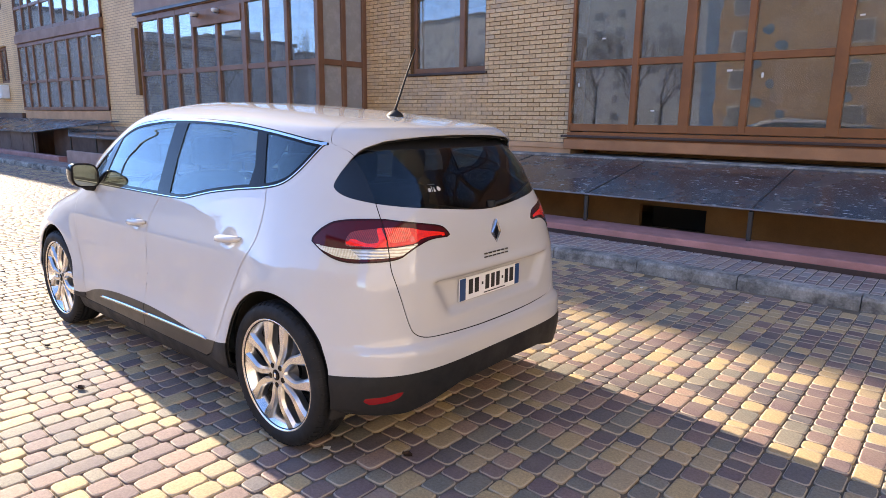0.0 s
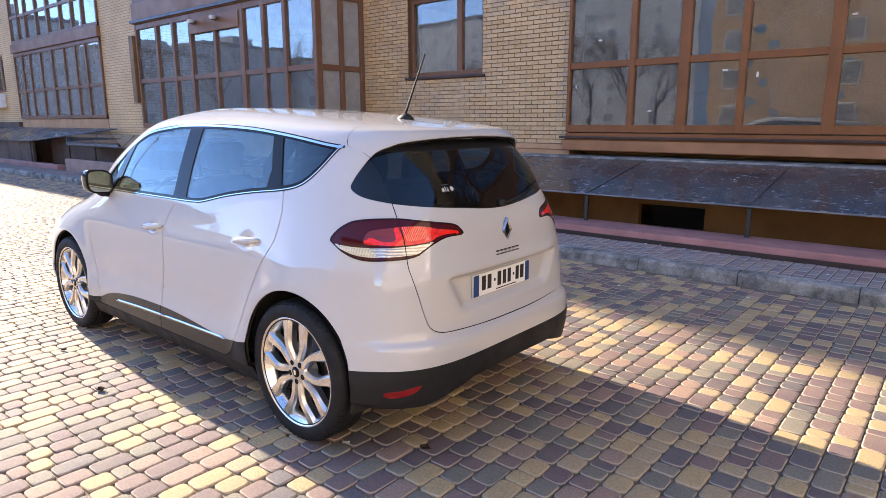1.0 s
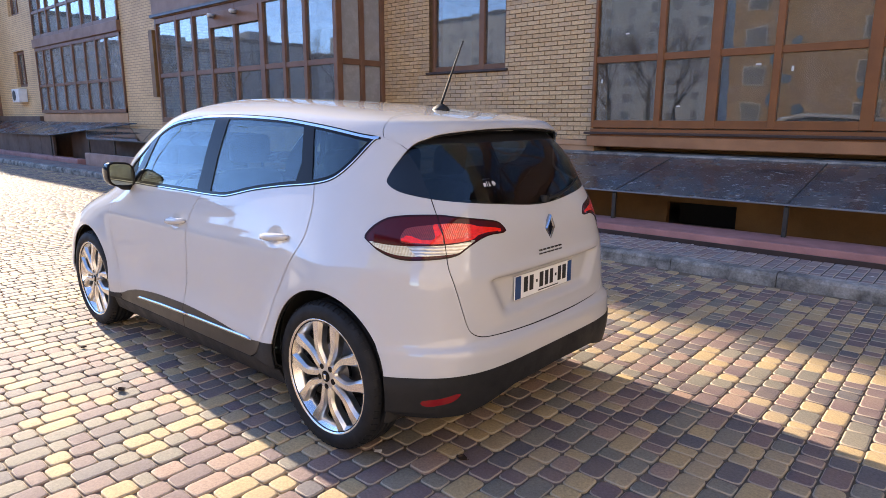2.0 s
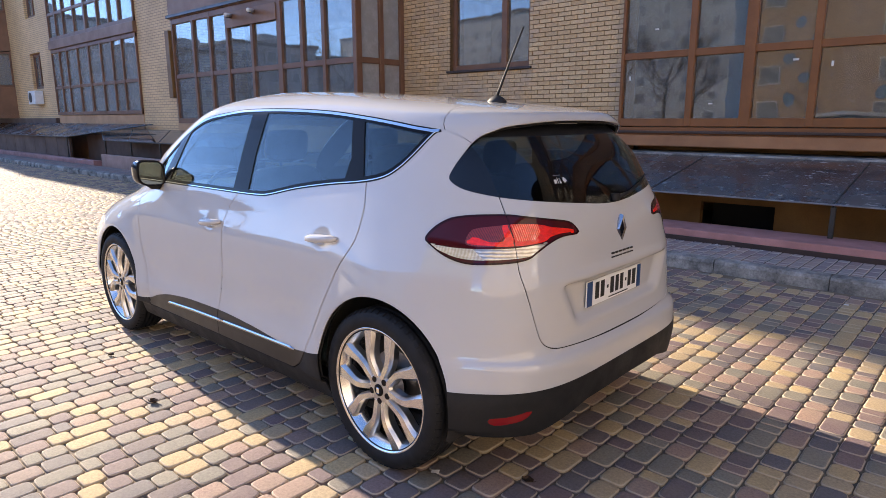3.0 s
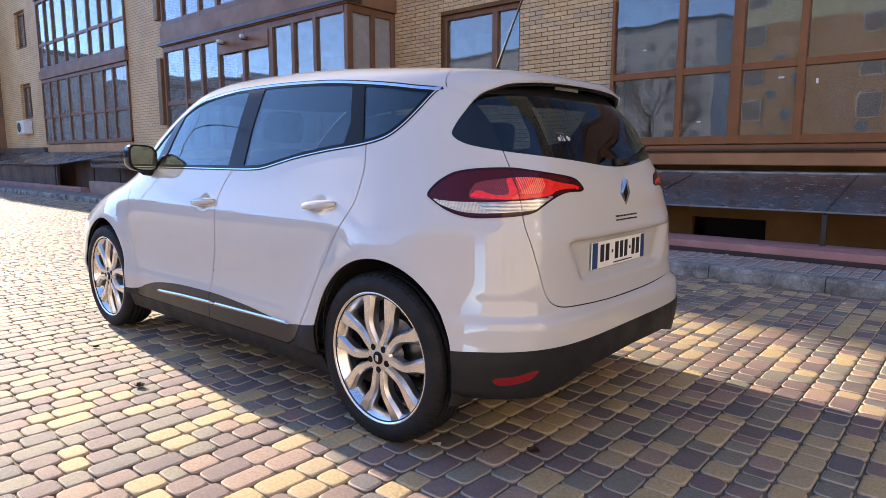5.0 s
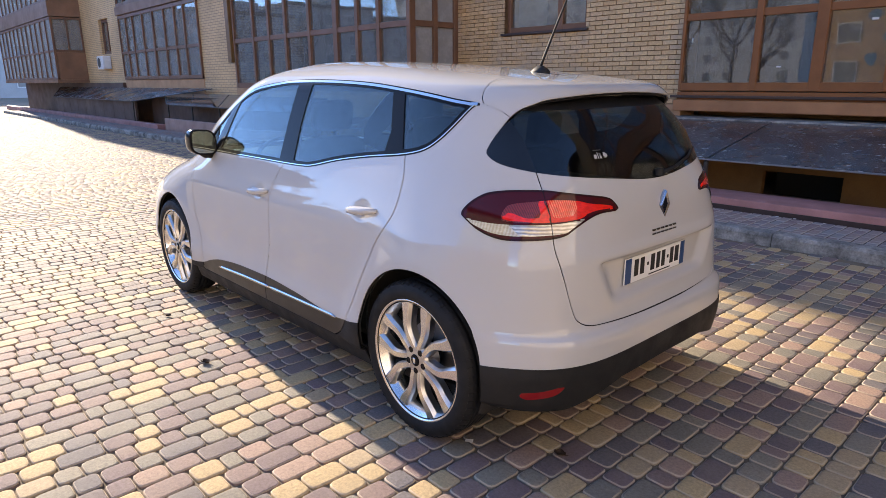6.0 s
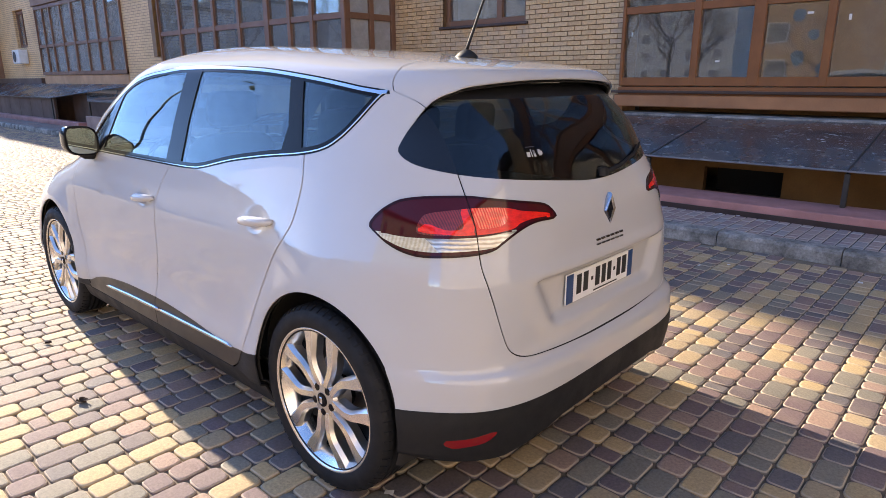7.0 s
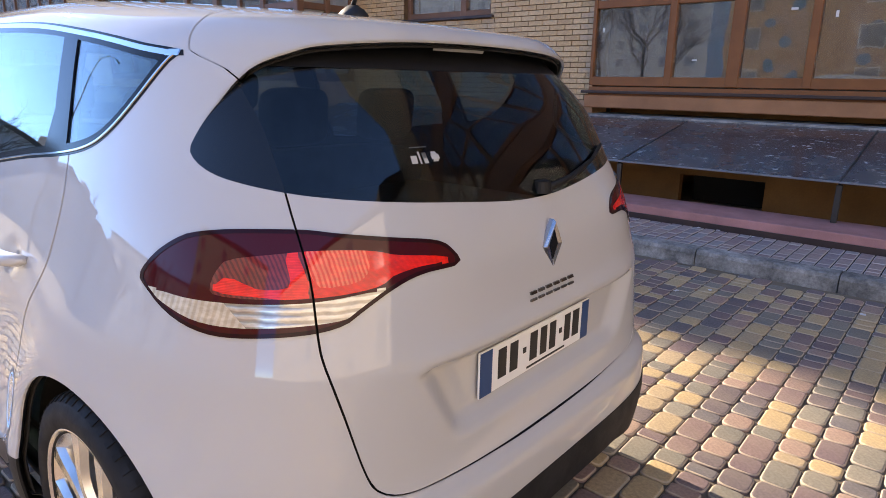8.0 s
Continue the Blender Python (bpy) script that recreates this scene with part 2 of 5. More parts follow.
# ---- ground ----
KERB_Y = 3.80
gs = Shape().box(-600, 600, -600, 600, -0.5, -0.022)
tagged(part("ground", gs, m_ground), "dusty yard ground reaching to the horizon", "ground", kind="structure")
bed = Shape().box(-34.3, 7.2, -7, KERB_Y, -0.02, -0.0115)
road = tagged(part("road", bed, m_joint), "paved yard of small mixed sand, grey and brown stones", "road", kind="structure")


def paver_mesh(lx, ly, name, mat, rng):
    """One paving stone with rounded corners and a worn, chamfered top."""
    s = Shape()
    paver_into(s, 0, 0, lx, ly, rng)
    return s.mesh(name, mat, True)


def paver_into(s, cx, cy, lx, ly, rng, h=0.0, fine=True):
    c = min(lx, ly) * rng.uniform(0.15, 0.24)
    turn = rng.uniform(-0.022, 0.022)
    j = lambda: rng.uniform(-0.003, 0.003)
    hx, hy = lx / 2, ly / 2
    tilt = (rng.uniform(-0.02, 0.02), rng.uniform(-0.02, 0.02))

    def ring(inset, z):
        x, y, k = hx - inset, hy - inset, max(c - inset * 0.3, 0.004)
        e = k * 0.29
        pts = [(x - k, -y), (x - e, -y + e), (x, -y + k), (x, y - k), (x - e, y - e), (x - k, y), (-x + k, y), (-x + e, y - e), (-x, y - k), (-x, -y + k), (-x + e, -y + e), (-x + k, -y)]
        return [(cx + a - turn * b, cy + b + turn * a, z + h + (tilt[0] * a + tilt[1] * b if z > -0.01 else 0)) for a, b in pts]
    r0, r1, r2, r3 = ring(0.0, -0.014), ring(0.0006, -0.005), ring(0.0052, -0.0005), ring(0.011, 0.0)
    rows = [r1, r2] if not fine else [r0, r1, r2, r3]
    s.grid(rows, True)
    n = len(s.v)
    s.f.append(tuple(range(n - 12, n)))


ROW = 0.118
rng = random.Random(4)
near_sizes = [(0.118, l) for l in (0.078, 0.100, 0.132, 0.182)]
near_meshes = [[paver_mesh(ROW - 0.0058, l - 0.0058, "paver", m_paver, rng) for k in range(4)] for w, l in near_sizes]
far_pavers = Shape()
made = 0
row_x = 0.985 - 290 * ROW
while row_x < 7.0:
    y = -6.9 + rng.uniform(0, 0.1)
    while y < KERB_Y - 0.05:
        k = rng.choice((0, 1, 1, 2, 2, 2, 3, 3))
        l = near_sizes[k][1]
        if y + l > KERB_Y - 0.01:
            break
        cx, cy = row_x + ROW / 2, y + l / 2
        if 0.5 < cx < 2.3 and 0.75 < cy < 3.1 and made < 298:
            ob = new("paver", rng.choice(near_meshes[k]))
            ob.parent = road
            ob.matrix_basis = pose(cx + rng.uniform(-0.002, 0.002), cy, rng.uniform(-0.002, 0.002), rng.uniform(-0.8, 0.8), rng.uniform(-0.8, 0.8), rng.uniform(-1.2, 1.2) + rng.choice((0, 180)))
            made += 1
        elif row_x > -34 and cy > (-7 if row_x > -12 else -4.5):
            paver_into(far_pavers, cx, cy, ROW - 0.0058, l - 0.0058, rng, rng.uniform(-0.002, 0.002), -6 < row_x < 4.4 and cy > -4.5)
        y += l
    row_x += ROW
tagged(part("paving_stones", far_pavers, m_paver_far, road, smooth=True, recalc=False), kind="stuff")

# kerb: single stones about a metre long
kerb = thing("kerb", "weathered grey concrete kerb along the paving", "kerb", "structure")
kx = -40.2
while kx < 7:
    s = Shape()
    prof = [(KERB_Y, -0.05), (KERB_Y, 0.085), (KERB_Y + 0.012, 0.112), (KERB_Y + 0.035, 0.122), (KERB_Y + 0.15, 0.122), (KERB_Y + 0.15, -0.05)]
    s.grid([[(x, a, b) for a, b in prof] for x in (kx + 0.004, kx + 0.996)], True, True)
    part("kerb_stone", s, m_kerb, kerb)
    kx += 1.0

# raised walk behind the kerb
WALK_Z, WALK_Y0, WALK_Y1 = 0.12, KERB_Y + 0.155, 4.69
pave = tagged(part("pavement", Shape().box(-40, 7, WALK_Y0, WALK_Y1, -0.02, WALK_Z - 0.014), m_walk_joint), "narrow raised walk of purple-brown paving blocks", "pavement", kind="structure")
wp = Shape()
BW = 0.102


def walk_block(l):
    return Shape().box(-BW / 2 + 0.004, BW / 2 - 0.004, -l / 2 + 0.004, l / 2 - 0.004, -0.014, 0.0, 0.006).mesh("paver", m_walk)


blocks = {l: walk_block(l) for l in (0.095, 0.10, 0.20)}
x, col = -38.0, 0
while x < 6.9:
    y = WALK_Y0 + 0.004
    for l in ((0.095, 0.20, 0.20, 0.20) if col % 2 else (0.095, 0.10, 0.20, 0.20, 0.10)):
        if y + l > WALK_Y1 + 0.04:
            break
        if -1.6 < x < 2.1:
            ob = new("paver", blocks[l])
            ob.parent = pave
            ob.matrix_basis = pose(x, y + l / 2, WALK_Z + rng.uniform(-0.003, 0.002), rng.uniform(-0.8, 0.8), rng.uniform(-0.8, 0.8), rng.uniform(-0.6, 0.6))
        else:
            wp.box(x - BW / 2 + 0.004, x + BW / 2 - 0.004, y + 0.004, y + l - 0.004, WALK_Z - 0.014, WALK_Z + rng.uniform(-0.004, 0.003), 0.0)
        y += l
    x += BW
    col += 1
tagged(part("walk_blocks", wp, m_walk_far, pave, recalc=False), kind="stuff")

# granite ledge and the pit wall under the dark canopy
ledge = tagged(part("ledge", Shape().box(-11.2, 7, 4.70, 5.27, 0.0, 0.24, 0.006), m_pink), "low ledge clad in dull red granite", "ledge", kind="structure")
# dark strip that stands for the shaded gap under the ledge
part("ledge_gap_strip", Shape().box(-11.2, 7, 4.685, 4.699, 0.0, 0.165), m_sill, ledge)
PIT_Y = 6.40
pit = thing("pit_wall", "brown rendered wall under a dark canopy", "wall", "structure")
part("wall_panel", Shape().box(-11.2, -1.31, PIT_Y, PIT_Y + 0.1, -0.02, 0.72), m_pit, pit)
part("wall_panel", Shape().box(-0.36, 7, PIT_Y, PIT_Y + 0.1, -0.02, 0.72), m_pit, pit)
part("wall_panel", Shape().box(-1.31, -0.36, PIT_Y, PIT_Y + 0.1, 0.36, 0.72), m_pit, pit)
# near-black panel behind the vent: the opening's inner shade put into colour
part("wall_panel", Shape().box(-1.31, -0.36, PIT_Y + 0.5, PIT_Y + 0.54, -0.02, 0.36), m_dark, pit, "black panel set back in the vent for its darkness")

# ---- canopy of dark sheets over the light well ----
m_canopy, nt, p = principled("dark_sheet")
n1 = mapped_noise(nt, 17.0, 4, 0.6, (0.7, 1.3, 1))
n2 = mapped_noise(nt, 1.6, 4, 0.6)
spots = ramp(nt, n1.outputs[0], [(0.615, (0, 0, 0)), (0.67, (1, 1, 1))])
film_ = ramp(nt, n2.outputs[0], [(0.35, (0.034, 0.034, 0.040)), (0.7, (0.085, 0.078, 0.076))])
nt.links.new(mix(nt, spots.outputs[0], film_.outputs[0], (0.55, 0.53, 0.50)), p.inputs["Base Color"])
rr = ramp(nt, n2.outputs[0], [(0.35, (0.12,) * 3), (0.7, (0.38,) * 3)])
nt.links.new(rr.outputs[0], p.inputs["Roughness"])
m_glossy_sheet = worn("wet_dark_sheet", (0.05, 0.05, 0.055), 0.07, 3.0, 0.3, 30, 0.0, spec=0.6)
CAN = [(-11.1, -9.68), (-9.68, -7.64), (-7.64, -5.60), (-5.60, -3.56), (-3.56, -1.52), (-1.52, 0.52), (0.52, 2.56), (2.56, 4.60), (4.60, 6.64)]
for i, (a, b) in enumerate(CAN):
    c = thing("canopy", "sloping dark glossy sheet canopy spotted with white grit", "canopy", group="canopy bays")
    y0, z0, y1, z1 = 5.12, 0.596, 7.05, 0.945
    d = Vector((0, y1 - y0, z1 - z0)).normalized()
    nrm = Vector((0, -d.z, d.y))
    s = Shape()
    rows = []
    for x in (a + 0.012, b - 0.012):
        rows.append([(x, y0, z0), (x, y1, z1), (x, y1 + nrm.y * 0.01, z1 + nrm.z * 0.01), (x, y0 + nrm.y * 0.01, z0 + nrm.z * 0.01)])
    s.grid(rows, True, True)
    part("sheet", s, m_canopy, c)
    part("edge_rail", Shape().box(a, b, y0 - 0.018, y0 + 0.012, z0 - 0.004, z0 + 0.014, 0.003), m_alu, c, "pale metal edge")
    s = Shape()
    for x in (b,):
        s.grid([[(x - 0.014 + q, y0 - 0.01, z0 + r), (x - 0.014 + q, y1, z1 + r)] for q, r in ((0.004, -0.02), (0.024, -0.02), (0.024, 0.013), (0.004, 0.013))] + [[(x - 0.010, y0 - 0.01, z0 - 0.02), (x - 0.010, y1, z1 - 0.02)]])
    part("rafter", s, m_steel, c)
    part("flashing", Shape().box(a, b, y1 - 0.02, y1 + 0.95, z1 + 0.002, z1 + 0.030, 0.004), m_kerb, c, "dull grey concrete strip along the top")
    part("post", Shape().box(b - 0.024, b + 0.024, y0 + 0.005, y0 + 0.045, 0.24, z0 - 0.02, 0.004), m_steel, c)

# ---- the brick building ----
H = 30.0


def glazing(name, label, length, zs, xs, m, mat, bar=0.07, depth=0.12, thick=(), cat="window", glass=None, skip=()):
    """A glazed front in its own plane: x along it, y into the building. zs: lines of bars; xs: places of uprights."""
    w = thing(name, label, cat, "structure", m=m)
    part("window_frame", Shape().box(0, length, 0, depth, zs[0] - bar, zs[0] + bar, 0.006), mat, w)
    part("window_frame", Shape().box(0, length, 0, depth, zs[-1] - bar, zs[-1] + bar, 0.006), mat, w)
    for z in zs[1:-1]:
        part("transom", Shape().box(0.01, length - 0.01, 0.012, depth - 0.01, z - bar * 0.85, z + bar * 0.85, 0.006), mat, w)
    for k, x in enumerate(xs):
        h = bar * (1.25 if k in thick else 0.8)
        lo, hi = max(x - h, 0), min(x + h, length)
        part("mullion", Shape().box(lo, hi, -0.006, depth - 0.004, zs[0] - bar * 0.9, zs[-1] + bar * 0.9, 0.006), mat, w)
    for a, b in zip(xs[:-1], xs[1:]):
        for z0, z1 in zip(zs[:-1], zs[1:]):
            if (round(a, 2), round(z0, 2)) in skip:
                continue
            part("pane", Shape().box(a, b, depth * 0.45, depth * 0.45 + 0.008, z0, z1), glass or m_pane, w)
    return w


# plain masses: mortar-backed wall with the window opening, walls above and beside
WY = 7.5
W1 = (-6.98, -5.03, 2.45, 4.02)
wall = Shape()
for x0, x1, z0, z1 in ((-8.33, W1[0], 1.16, 5.6), (W1[1], -3.14, 1.16, 5.6), (W1[0], W1[1], 1.16, W1[2]), (W1[0], W1[1], W1[3], 5.6)):
    wall.box(x0, x1, WY + 0.012, WY + 0.45, z0, z1)
wall_north = tagged(part("wall_north", wall, m_mortar), "wall of yellow facing bricks with dark joints", "wall", kind="structure")
bs = Shape()
full = Shape().box(-0.125, 0.125, 0, 0.03, 0.0, 0.065, 0.003).mesh("brick", m_brick)
nb = 0
zc, course = 1.165, 0
while zc < 5.5:
    x = -8.33 + (0.0 if course % 2 else -0.13)
    while x < -3.14:
        a, b = max(x, -8.33), min(x + 0.25, -3.145)
        inside = zc + 0.065 > W1[2] and zc < W1[3]
        if inside and a < W1[0] < b:
            b = W1[0]
        if inside and a < W1[1] < b:
            a = W1[1]
        if not (inside and a >= W1[0] - 1e-4 and b <= W1[1] + 1e-4) and b - a > 0.03:
            if b - a > 0.249 and x > -5.0 and 1.2 < zc < 3.4 and nb < 295:
                ob = new("brick", full)
                ob.parent = wall_north
                ob.matrix_basis = pose((a + b) / 2, WY + rng.uniform(-0.0015, 0.0015), zc, 0, 0, rng.uniform(-0.25, 0.25))
                nb += 1
            else:
                bs.box(a, b, WY + rng.uniform(-0.0015, 0.0015), WY + 0.03, zc, zc + 0.065, 0.0)
        x += 0.26
    zc += 0.077
    course += 1
tagged(part("bricks", bs, m_brick_far, wall_north, recalc=False), kind="stuff")
upper = Shape().box(-8.33, -3.14, WY, WY + 0.45, 5.6, H).box(-3.14, 8.99, WY, WY + 0.45, 10.38, H)
tagged(part("wall_upper", upper, m_brickwall), "upper storeys of yellow brick", "wall", kind="structure")
plinth = Shape().box(-8.33, -3.1, WY - 0.02, WY + 0.45, 0.0, 1.06, 0.004)
tagged(part("wall_plinth", plinth, m_plinth), "peach rendered plinth under the brickwork", "wall", kind="structure")
tagged(part("trim_plinth", Shape().box(-8.33, -3.08, WY - 0.045, WY + 0.3, 1.06, 1.155, 0.01), m_plinth), "rendered ledge along the foot of the bricks", "trim", kind="structure")
tagged(part("wall_recess", Shape().box(-3.1, 14, 8.1, 8.3, 0.0, 1.1), m_pit), "shaded wall under the overhanging bay", "wall", kind="structure")

# brick window
w1 = glazing("window_1", "brown framed two-part window in the brick wall", W1[1] - W1[0], (W1[2] + 0.05, W1[3] - 0.05), (0.05, 1.30, 1.90), pose(W1[0], WY + 0.10, 0), m_frame_far, bar=0.05, thick=(1,))
part("window_sill", Shape().box(-0.06, W1[1] - W1[0] + 0.06, -0.15, 0.02, W1[2] - 0.05, W1[2] - 0.005, 0.006), m_sill, w1)

# wide bay over the light well
BY = 7.40
bx = [-3.14, -1.99, -1.16, -0.31, 0.83, 1.95, 2.80, 3.65, 4.80, 5.9, 6.8, 7.7, 8.8]
w2 = glazing("window_2", "wide brown framed glazed bay with reflecting panes", 12.0, (1.43, 2.47, 4.30), [b + 3.14 for b in bx], pose(-3.14, BY, 0), m_frame, bar=0.062, thick=(2, 4, 6, 8, 10), glass=m_pane_near)
part("fascia", Shape().box(-0.04, 12, -0.05, 0.6, 1.06, 1.235, 0.01), m_fascia, w2)
part("drip_sill", Shape().box(-0.09, 12, -0.075, 0.15, 1.262, 1.30, 0.006), m_sill, w2)
for x, z, w, h in ((-2.61, 2.85, 0.06, 0.022), (-3.0, 2.10, 0.022, 0.06), (-1.70, 1.70, 0.06, 0.02), (-0.60, 2.27, 0.075, 0.028), (-0.13, 2.17, 0.03, 0.07), (0.96, 2.90, 0.06, 0.022), (-1.38, 3.80, 0.06, 0.022), (-0.58, 3.65, 0.09, 0.03)):
    part("label", Shape().box(x + 3.14, x + 3.14 + w, 0.046, 0.049, z, z + h), m_white, w2, "small white label stuck to the pane")
part("apron", Shape().box(0, 12, 0.0, 0.12, 1.236, 1.354), m_frame, w2)
tagged(part("wall_over_bay", Shape().box(-3.14, 9, BY, WY, 4.376, 4.92), m_band), "brown fascia over the bay", "wall", kind="structure")
for k, zs in enumerate(((5.0, 6.05, 7.25), (7.95, 9.0, 10.3))):
    glazing("window_%d" % (20 + k), "upper storey of the wide glazed bay", 12.0, zs, [b + 3.14 for b in bx], pose(-3.14, BY, 0), m_frame, bar=0.062, thick=(2, 4, 6, 8, 10), glass=m_pane_near)
tagged(part("wall_over_bay", Shape().box(-3.14, 9, BY, WY, 7.33, 7.87), m_band), "brown fascia over the bay", "wall", kind="structure")

# left bay, standing forward of the brick wall
LY = 6.15
lx = [-16.30, -15.08, -14.18, -13.30, -12.15, -11.0, -10.15, -9.37, -8.30]
for k, (zs, nm, lb) in enumerate((((1.45, 2.68, 4.16), "window_3", "tall brown framed bay window mirroring trees and sky"), ((4.86, 5.95, 7.22), "window_4", "upper bay window mirroring blue sky"), ((7.92, 9.0, 10.3), "window_5", "upper bay window mirroring blue sky"))):
    glazing(nm, lb, 8.0, zs, [x + 16.30 for x in lx], pose(-16.30, LY, 0), m_frame_far, bar=0.07, thick=(0, 5, 8))
for k, (zs, nm, lb) in enumerate((((1.45, 2.68, 4.16), "window_6", "narrow side of the bay with two tall panes"), ((4.86, 5.95, 7.22), "window_7", "side of the upper bay"), ((7.92, 9.0, 10.3), "window_8", "side of the upper bay"))):
    glazing(nm, lb, 1.35, zs, (0.06, 0.70, 1.29), pose(-8.30, LY, 0, 0, 0, 90), m_frame_far, bar=0.07, thick=(0,), glass=m_pane_frost)


def band(name, z0, z1):
    b = Shape().box(-16.34, -8.24, LY - 0.04, WY, z0, z1, 0.01)
    ob = tagged(part(name, b, m_band), "brown fascia between the storeys of the bay", "trim", kind="structure")
    part("drip_edge", Shape().box(-16.40, -8.18, LY - 0.09, LY + 0.3, z0 + 0.02, z0 + 0.10, 0.008), m_sill, ob, "pale metal drip edge")


band("trim_band_a", 4.235, 4.785)
band("trim_band_b", 7.295, 7.845)
tagged(part("wall_bay_foot", Shape().box(-16.34, -8.26, LY, WY, 0.0, 1.375, 0.01), m_plinth), "rendered foot of the bay", "wall", kind="structure")
tagged(part("wall_bay_top", Shape().box(-16.34, -8.26, LY, WY, 10.375, H), m_brickwall), "upper storeys of yellow brick", "wall", kind="structure")
# opaque panels high in the bay and two pale tubes before them
blind = tagged(part("blind_panel", Shape().box(-13.24, -11.06, LY - 0.03, LY - 0.009, 3.72, 4.09, 0.004), m_band), "brown blind panel over two panes of the bay", "panel")
for a in (-13.0, -12.0):
    s = Shape().tube([(a, LY - 0.02, 4.0), (a + 0.45, LY - 0.42, 3.93)], 0.045, 12)
    t = tagged(part("awning_tube", s, m_white, smooth=True), "short pale tube sticking out under the fascia", "tube", group="pale tubes")
    part("bracket", Shape().box(a - 0.04, a + 0.04, LY - 0.14, LY - 0.03, 3.94, 4.02, 0.004), m_steel, t)

# brick pier, far bay and the walls beyond
GY = 6.22
PX0, PX1 = -18.75, -16.34
tagged(part("wall_pier", Shape().box(PX0, PX1, GY, WY + 1, 1.0, H), m_brickwall), "yellow brick pier between the bays", "wall", kind="structure")
tagged(part("wall_pier_foot", Shape().box(PX0 - 0.02, PX1, GY - 0.03, WY + 1, 0.0, 1.0, 0.01), m_plinth), "rendered foot of the brick pier", "wall", kind="structure")
for z0, z1 in ((2.1, 3.95), (5.0, 6.9)):
    tagged(part("shutter_box", Shape().box(-16.60, -16.36, GY - 0.14, GY - 0.001, z0, z1, 0.01), m_brown_box), "narrow brown sheet box on the edge of the pier", "box", group="sheet boxes")
fx = [-26.6, -25.75, -24.95, -23.85, -22.78, -21.66, -20.7, -19.88, -18.78]
for zs, nm in (((1.72, 2.70, 4.06), "window_9"), ((4.52, 5.42, 7.0), "window_10"), ((7.55, 8.5, 10.0), "window_11")):
    glazing(nm, "distant glazed bay with thin dark bars", 7.85, zs, [x + 26.6 for x in fx], pose(-26.6, GY - 0.06, 0), m_frame_far, bar=0.06, thick=(4,), glass=m_pane_dull if nm == "window_9" else None)
for z0, z1 in ((4.13, 4.45), (7.07, 7.48)):
    tagged(part("trim_far_band", Shape().box(-26.65, -18.72, GY - 0.12, WY, z0, z1, 0.01), m_band), "fascia between the storeys of the distant bay", "trim", kind="structure")
tagged(part("wall_far_foot", Shape().box(-26.65, -18.77, GY - 0.02, WY, 0.0, 1.65, 0.01), m_plinth), "rendered foot of the distant bay", "wall", kind="structure")
tagged(part("wall_far_top", Shape().box(-26.65, -18.77, GY - 0.02, WY, 10.07, H), m_brickwall), "upper storeys of yellow brick", "wall", kind="structure")
far = Shape()
wins = [(-29.75, -28.4, 2.75, 4.2), (-29.75, -28.4, 5.6, 7.1)]
for x0, x1, z0, z1 in ((-46.6, -29.75, 0, H), (-28.4, -26.65, 0, H), (-29.75, -28.4, 0, 2.75), (-29.75, -28.4, 4.2, 5.6), (-29.75, -28.4, 7.1, H)):
    far.box(x0, x1, 6.3, 7.2, z0, z1)
tagged(part("wall_far", far, m_brickwall), "long yellow brick wall running on", "wall", kind="structure")
for k, (x0, x1, z0, z1) in enumerate(wins):
    glazing("window_%d" % (12 + k), "small brown framed window in the brick wall", x1 - x0, (z0 + 0.06, z1 - 0.06), (0.05, 0.7, 1.3), pose(x0, 6.42, 0), m_frame_far, bar=0.06)
# the last bay stands well forward: glazed front, brown panelled flank
FY, FX = 5.0, -32.4
for k, (z0, zm, z1) in enumerate(((1.75, 2.98, 4.42), (5.2, 6.2, 7.5), (8.3, 9.3, 10.6))):
    glazing("window_%d" % (14 + 2 * k), "far glazed bay with slender bars", 13.0, (z0, zm, z1), [1.0833 * j for j in range(13)], pose(FX - 13.0, FY, 0), m_frame_far, bar=0.05, depth=0.10, glass=m_pane_dull)
    glazing("window_%d" % (15 + 2 * k), "flank of the far bay with two panes", 1.30, (zm, z1), (0.05, 0.66, 1.25), pose(FX, FY, 0, 0, 0, 90), m_frame_far, bar=0.05, depth=0.10, glass=m_pane_dull)
    zb = 1.56 if k == 0 else z0 - 0.70
    tagged(part("trim_apron", Shape().box(FX - 13.0, FX + 0.03, FY - 0.03, 6.3, zb, z0 - 0.055), m_band), "brown apron of the far bay", "trim", kind="structure")
    tagged(part("wall_flank", Shape().box(FX - 0.10, FX, FY + 0.11, 6.3, z0 - 0.05, zm - 0.055), m_band), "brown panel in the flank of the far bay", "wall", kind="structure")
tagged(part("roof_bay", Shape().box(FX - 13.0, FX + 0.05, FY - 0.05, 6.3, 10.66, 10.8), m_sill), "flat roof of the far bay", "roof", kind="structure")
tagged(part("wall_far_base", Shape().box(-46, -26.66, 6.08, 6.29, 0.0, 1.55), m_entry), "dark wall under the far bay", "wall", kind="structure")
# closed rooms behind the glass
for nm, x0, x1, y in (("wall_room_a", -8.3, 9, 10.6), ("wall_room_b", -46.6, -8.3, 10.6)):
    tagged(part(nm, Shape().box(x0, x1, y, y + 0.2, 0, H), m_room), "plain back wall of the rooms", "wall", kind="structure")
for k, z in enumerate((1.2, 4.4, 7.4, 10.4)):
    tagged(part("floor_%d" % (k + 1), Shape().box(-46.2, -8.7, 7.25, 10.6, z - 0.15, z).box(-8.3, 9, 8.32, 10.6, z - 0.15, z), m_room), "plain floor slab of the rooms", "floor", kind="structure")
